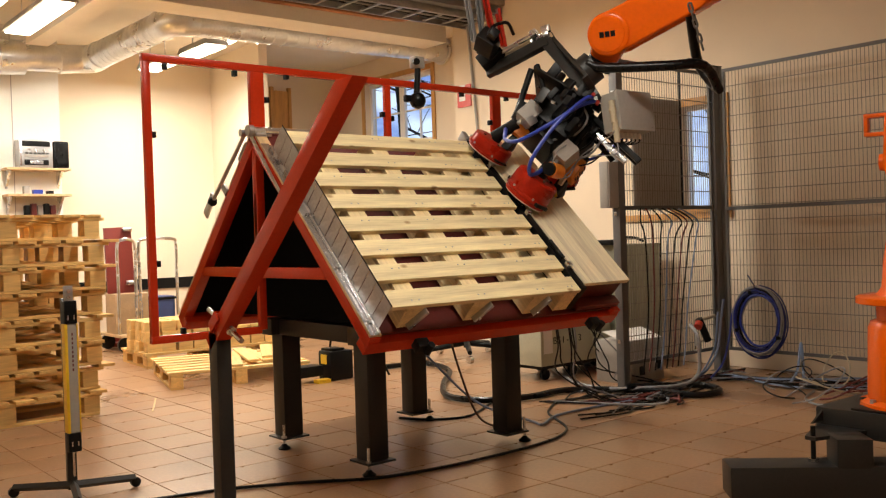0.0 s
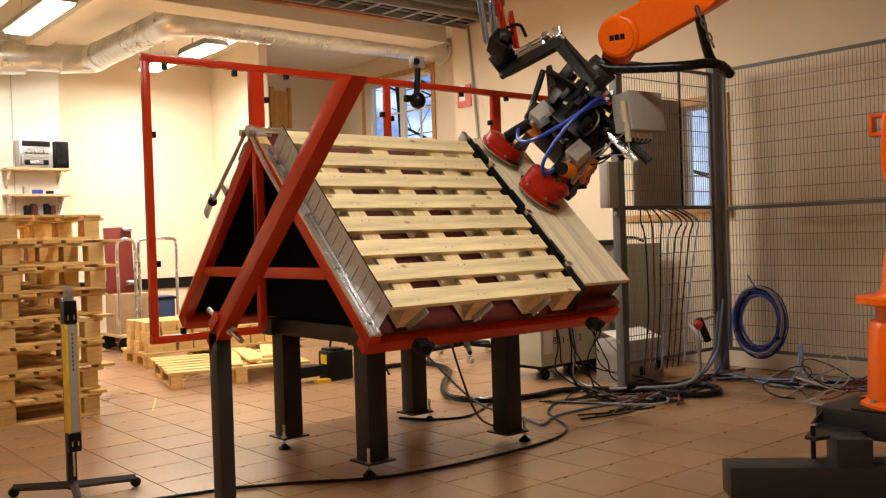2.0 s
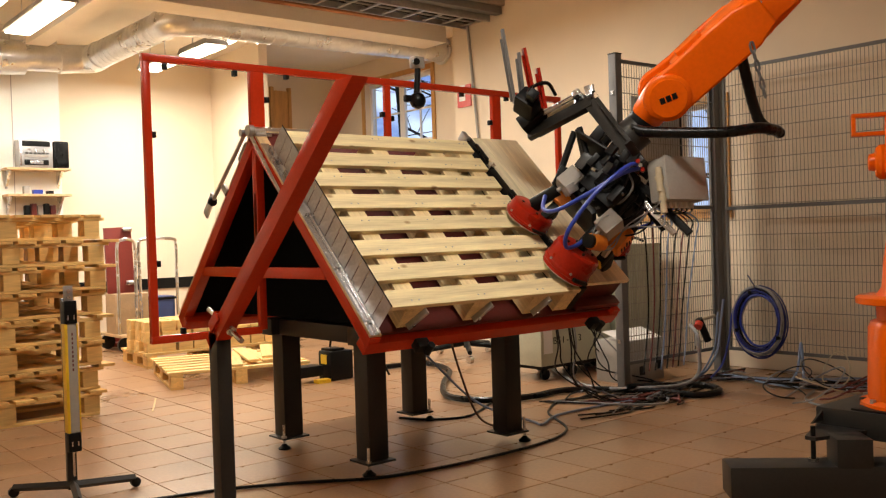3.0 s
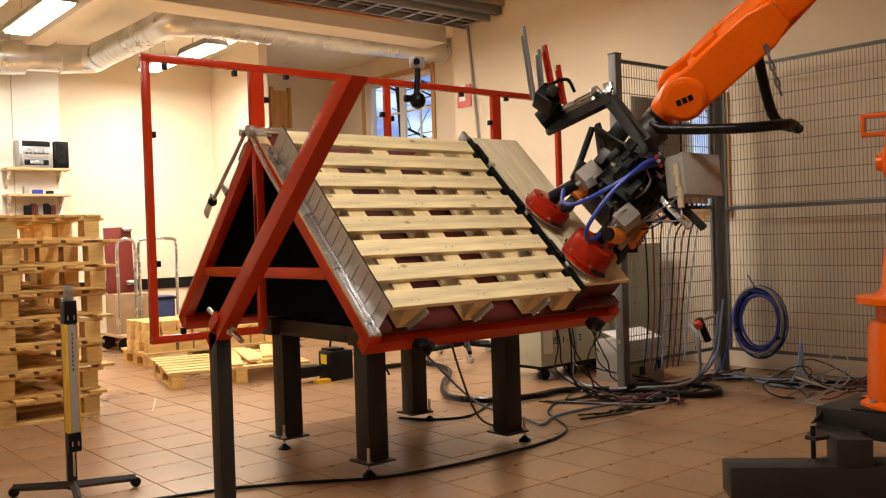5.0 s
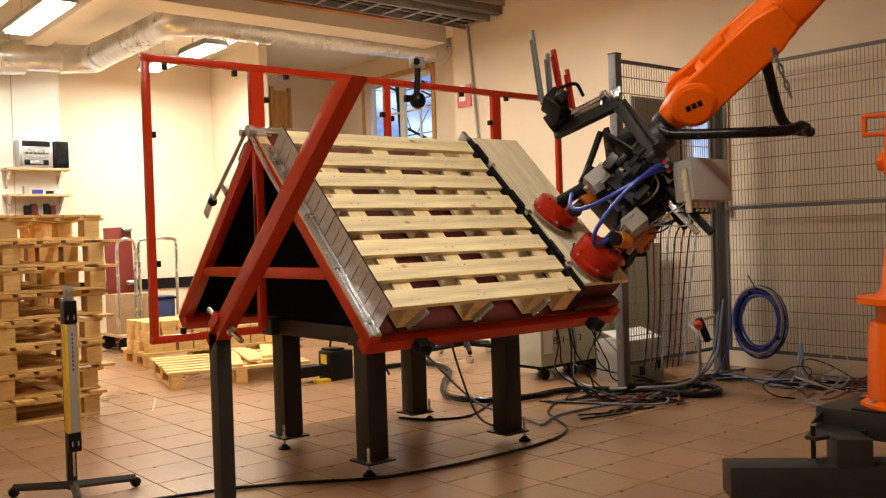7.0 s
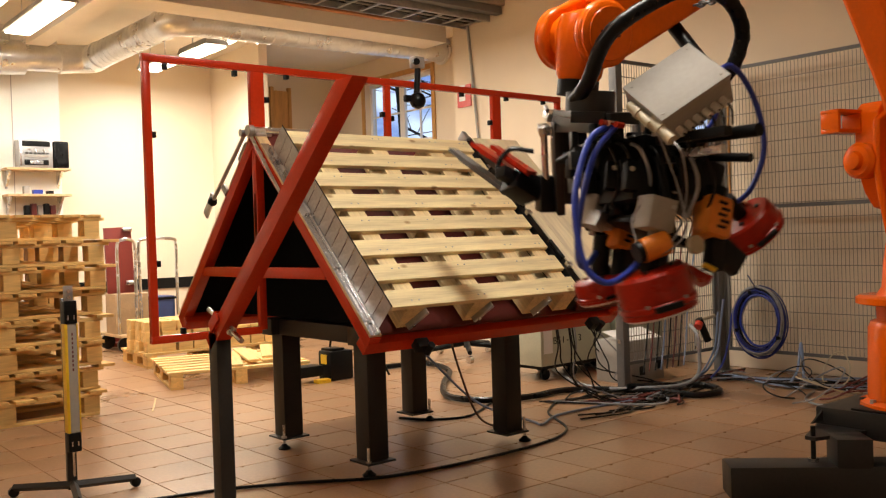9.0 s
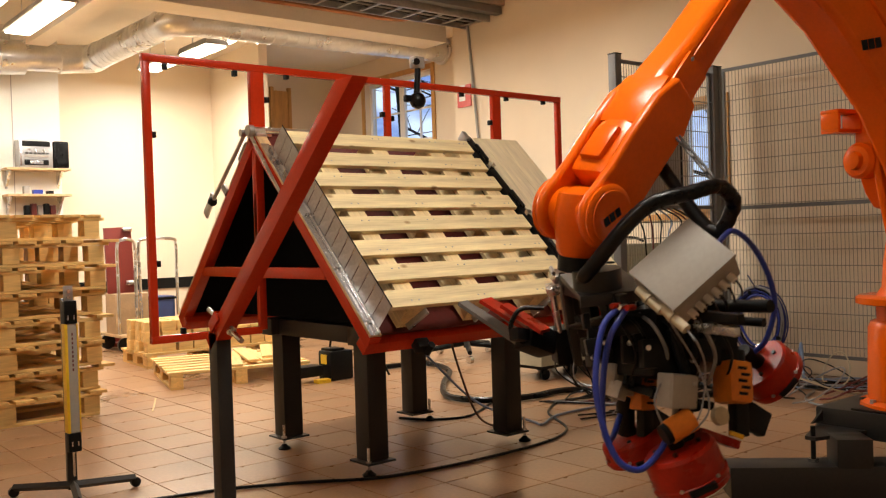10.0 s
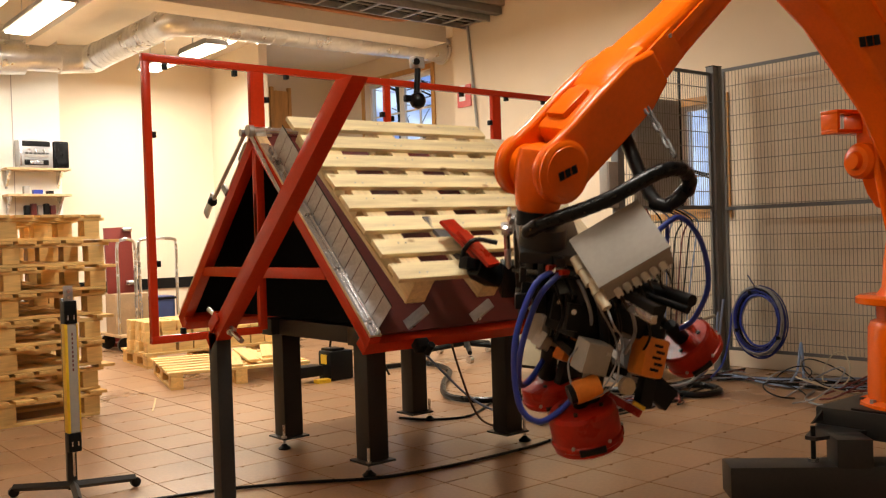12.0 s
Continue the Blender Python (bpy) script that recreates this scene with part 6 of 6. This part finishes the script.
# the tool's flange: seconds, place, turn
TOOL_ROWS = [
    (0, (1.233, -0.456, 2.095), (0.9430, 0.2109, 0.2437, 0.0833)),
    (0.5, (1.255, -0.432, 2.106), (0.9429, 0.2121, 0.2436, 0.0815)),
    (1, (1.397, -0.425, 2.114), (0.9434, 0.2088, 0.2434, 0.0851)),
    (1.5, (1.389, -0.426, 2.113), (0.9434, 0.2088, 0.2433, 0.0850)),
    (2, (1.351, -0.436, 2.104), (0.9438, 0.2113, 0.2411, 0.0799)),
    (2.5, (1.283, -0.591, 1.992), (0.9441, 0.2136, 0.2463, 0.0483)),
    (3, (1.096, -0.859, 1.696), (0.9444, 0.2168, 0.2465, 0.0204)),
    (5, (1.286, -0.828, 1.725), (0.9420, 0.2200, 0.2509, 0.0364)),
    (5.5, (1.221, -0.853, 1.700), (0.9397, 0.2300, 0.2512, 0.0317)),
    (6, (1.346, -0.858, 1.703), (0.9423, 0.2223, 0.2480, 0.0345)),
    (6.5, (1.321, -0.865, 1.688), (0.9417, 0.2230, 0.2497, 0.0343)),
    (7, (1.319, -0.855, 1.698), (0.9415, 0.2247, 0.2490, 0.0313)),
    (8.8, (0.036, -1.423, 1.714), (0.9473, 0.0068, 0.1079, -0.3014)),
    (9, (-0.105, -1.583, 1.683), (0.9440, -0.0971, 0.0233, -0.3145)),
    (9.5, (-0.119, -1.650, 1.575), (0.9261, -0.1594, -0.0289, -0.3408)),
    (10, (-0.101, -1.582, 1.054), (0.9401, -0.1129, -0.0389, -0.3192)),
    (10.5, (-0.208, -1.356, 1.035), (0.9444, 0.0010, 0.0092, -0.3285)),
    (11, (-0.188, -1.287, 1.038), (0.9399, 0.0129, 0.0024, -0.3413)),
    (11.5, (-0.181, -1.284, 1.057), (0.9378, 0.0057, 0.0013, -0.3472)),
    (12, (-0.170, -1.395, 1.213), (0.9409, 0.0023, 0.0168, -0.3383)),
]


def tool_at(t):
    """Place and turn of the tool between its rows, by smooth curves."""
    ts = [r[0] for r in TOOL_ROWS]
    vals = [np.array((*r[1], *r[2])) for r in TOOL_ROWS]
    i = max(0, min(len(ts) - 2, int(np.searchsorted(ts, t, side="right")) - 1))
    def slope(k):
        a, b = max(k - 1, 0), min(k + 1, len(ts) - 1)
        if a == k or b == k:
            return (vals[b] - vals[a]) / (ts[b] - ts[a])
        da, db = (vals[k] - vals[a]) / (ts[k] - ts[a]), (vals[b] - vals[k]) / (ts[b] - ts[k])
        return np.where(da * db > 0, 2 * da * db / (da + db + 1e-12), 0.0)
    h = ts[i + 1] - ts[i]
    s = (t - ts[i]) / h
    v = ((2 * s ** 3 - 3 * s ** 2 + 1) * vals[i] + (s ** 3 - 2 * s ** 2 + s) * h * slope(i)
         + (3 * s ** 2 - 2 * s ** 3) * vals[i + 1] + (s ** 3 - s ** 2) * h * slope(i + 1))
    return Matrix.Translation(v[:3]) @ Quaternion(v[3:]).normalized().to_matrix().to_4x4()


def axes(x, y, z, o):
    return Matrix(((x.x, y.x, z.x, o.x), (x.y, y.y, z.y, o.y), (x.z, y.z, z.z, o.z), (0, 0, 0, 1)))


WRIST_AT = Vector((-0.010, 0.001, 0.213))     # wrist centre in the tool's space
HINGE_A, HINGE_B = Vector((0.238, 0.8415, -0.142)), Vector((-0.098, 0.960, 0.0))   # way of the wrist hinge before and after the swing


def links_at(t):
    """Poses of turret, lower arm, upper arm and wrist that reach the tool."""
    m = tool_at(t)
    c = m @ WRIST_AT
    d = Vector((c.x - ROB.x, c.y - ROB.y, 0))
    r, u = d.length, d.normalized()
    s = Vector((ROB.x, ROB.y, HS)) + u * SET
    r -= SET
    rise = c.z - HS
    dist = min(math.hypot(r, rise), L1 + L2 - 0.002)
    a = math.atan2(rise, r) + math.acos((L1 * L1 + dist * dist - L2 * L2) / (2 * L1 * dist))
    zl = u * math.cos(a) + Vector((0, 0, 1)) * math.sin(a)
    elbow = s + zl * L1
    side = Vector((0, 0, 1)).cross(u)
    turret = axes(u, side, Vector((0, 0, 1)), s)
    lower = axes(side.cross(zl), side, zl, s)
    fx = (elbow - c).normalized()
    w = min(1.0, max(0.0, (t - 7.2) / 1.6))
    hinge = HINGE_A.lerp(HINGE_B, w * w * (3 - 2 * w))
    hinge = (hinge - fx * hinge.dot(fx)).normalized()
    up = c - m.translation
    up = (up - hinge * up.dot(hinge)).normalized()
    upper = axes(fx, hinge, fx.cross(hinge), c)
    wrist = axes(hinge.cross(up), hinge, up, c)
    return turret, lower, upper, wrist, m


def chain_at(upper, hook=None):
    """The chain hangs from the lower near side of the upper arm, drawn towards the hose that it carries."""
    ax, hinge, perp = (upper.to_3x3() @ Vector(v) for v in ((1, 0, 0), (0, 1, 0), (0, 0, 1)))
    if perp.z > 0:
        perp = -perp
    top = upper.translation + ax * 0.44 + perp * 0.085 - hinge * 0.135
    z = Vector((0, 0, 1)) if hook is None else (top - hook).normalized()
    x = (RIGHT - z * RIGHT.dot(z)).normalized()
    return axes(x, z.cross(x), z, top)


# bends of the supply hose beside the wrist: seconds, then right and up of it for each bend
HOSE_BENDS = [
    (0, (0.23, -0.22), (0.38, -0.21), (0.47, -0.235), (0.535, -0.31), (0.45, -0.16)),
    (3, (0.22, -0.22), (0.40, -0.20), (0.50, -0.20), (0.55, -0.20), (0.47, -0.12)),
    (7, (0.21, -0.21), (0.42, -0.20), (0.52, -0.17), (0.575, -0.185), (0.475, -0.12)),
    (9, (0.07, -0.03), (0.30, 0.11), (0.47, 0.10), (0.555, -0.01), (0.49, -0.14)),
    (9.5, (0.05, -0.02), (0.30, 0.18), (0.49, 0.185), (0.595, 0.064), (0.53, -0.05)),
    (10, (0.18, 0.0), (0.35, 0.06), (0.46, 0.08), (0.53, 0.02), (0.46, -0.06)),
    (10.6, (0.17, -0.12), (0.34, -0.075), (0.47, -0.05), (0.535, -0.085), (0.44, -0.13)),
    (12, (0.20, -0.13), (0.39, -0.03), (0.49, -0.025), (0.52, -0.08), (0.42, -0.12)),
]
NEARER = (-0.20, -0.20, -0.14, -0.06, 0.0)


def hose_at(t, upper, m):
    """Poses of the hose pieces along a smooth line from tool to arm."""
    i = max(0, min(len(HOSE_BENDS) - 2, sum(1 for r in HOSE_BENDS if r[0] <= t) - 1))
    a, b = HOSE_BENDS[i], HOSE_BENDS[i + 1]
    w = (t - a[0]) / (b[0] - a[0])
    w = w * w * (3 - 2 * w)
    c = upper.translation
    pts = [m @ Vector((-0.06, -0.02, -0.03)), m @ Vector((-0.03, -0.10, 0.0))]
    for p, q, near in zip(a[1:], b[1:], NEARER):
        r, u = p[0] + (q[0] - p[0]) * w, p[1] + (q[1] - p[1]) * w
        pts.append(c + RIGHT * r + UP * u + FWD * near)
    hook = pts[4].copy()
    ax, perp = upper.to_3x3() @ Vector((1, 0, 0)), upper.to_3x3() @ Vector((0, 0, 1))
    pts.append(upper.translation + ax * 0.40 + perp * (0.09 if perp.z < 0 else -0.09))
    path = smooth_path(pts, 14)
    run = [0.0]
    for a, b in zip(path, path[1:]):
        run.append(run[-1] + (b - a).length)
    out = []
    for k in range(len(HOSE)):
        s = run[-1] * (k + 0.5) / len(HOSE)
        i = max(0, min(len(path) - 2, int(np.searchsorted(run, s)) - 1))
        w = (s - run[i]) / max(run[i + 1] - run[i], 1e-6)
        z = (path[min(i + 2, len(path) - 1)] - path[max(i - 1, 0)]).normalized()
        x = Vector((0.3, -0.8, 0.5))
        x = (x - z * x.dot(z)).normalized()
        out.append(axes(x, z.cross(x), z, path[i].lerp(path[i + 1], w)))
    return out, hook


def motions():
    times = [k / 10 for k in range(121)]
    poses = [links_at(t) for t in times]
    for k, ob in enumerate((TURRET, LOWER_ARM, UPPER_ARM, WRIST, gripper)):
        walk(ob, [(t, p[k]) for t, p in zip(times, poses)])
    hoses = [hose_at(t, p[2], p[4]) for t, p in zip(times, poses)]
    for k, ob in enumerate(HOSE):
        walk(ob, [(t, h[0][k]) for t, h in zip(times, hoses)])
    walk(CHAIN, [(t, chain_at(p[2], h[1])) for t, p, h in zip(times, poses, hoses)])
    # the fingers lift the pallet off the stand at the end
    cen = Vector((-0.104, -0.223, 1.278))
    axis = Vector((-0.082, -0.004, -0.044))
    rows = [(0, PALLET_ON), (11.55, PALLET_ON)]
    for t, k in ((11.7, 0.10), (11.8, 0.33), (11.9, 0.66), (12.0, 1.0)):
        lift = Matrix.Translation(cen + k * Vector((-0.071, -0.147, 0.096))) @ Matrix.Rotation(axis.length * k, 4, axis.normalized()) @ Matrix.Translation(-cen)
        rows.append((t, lift @ PALLET_ON))
    walk(pallet, rows)


motions()
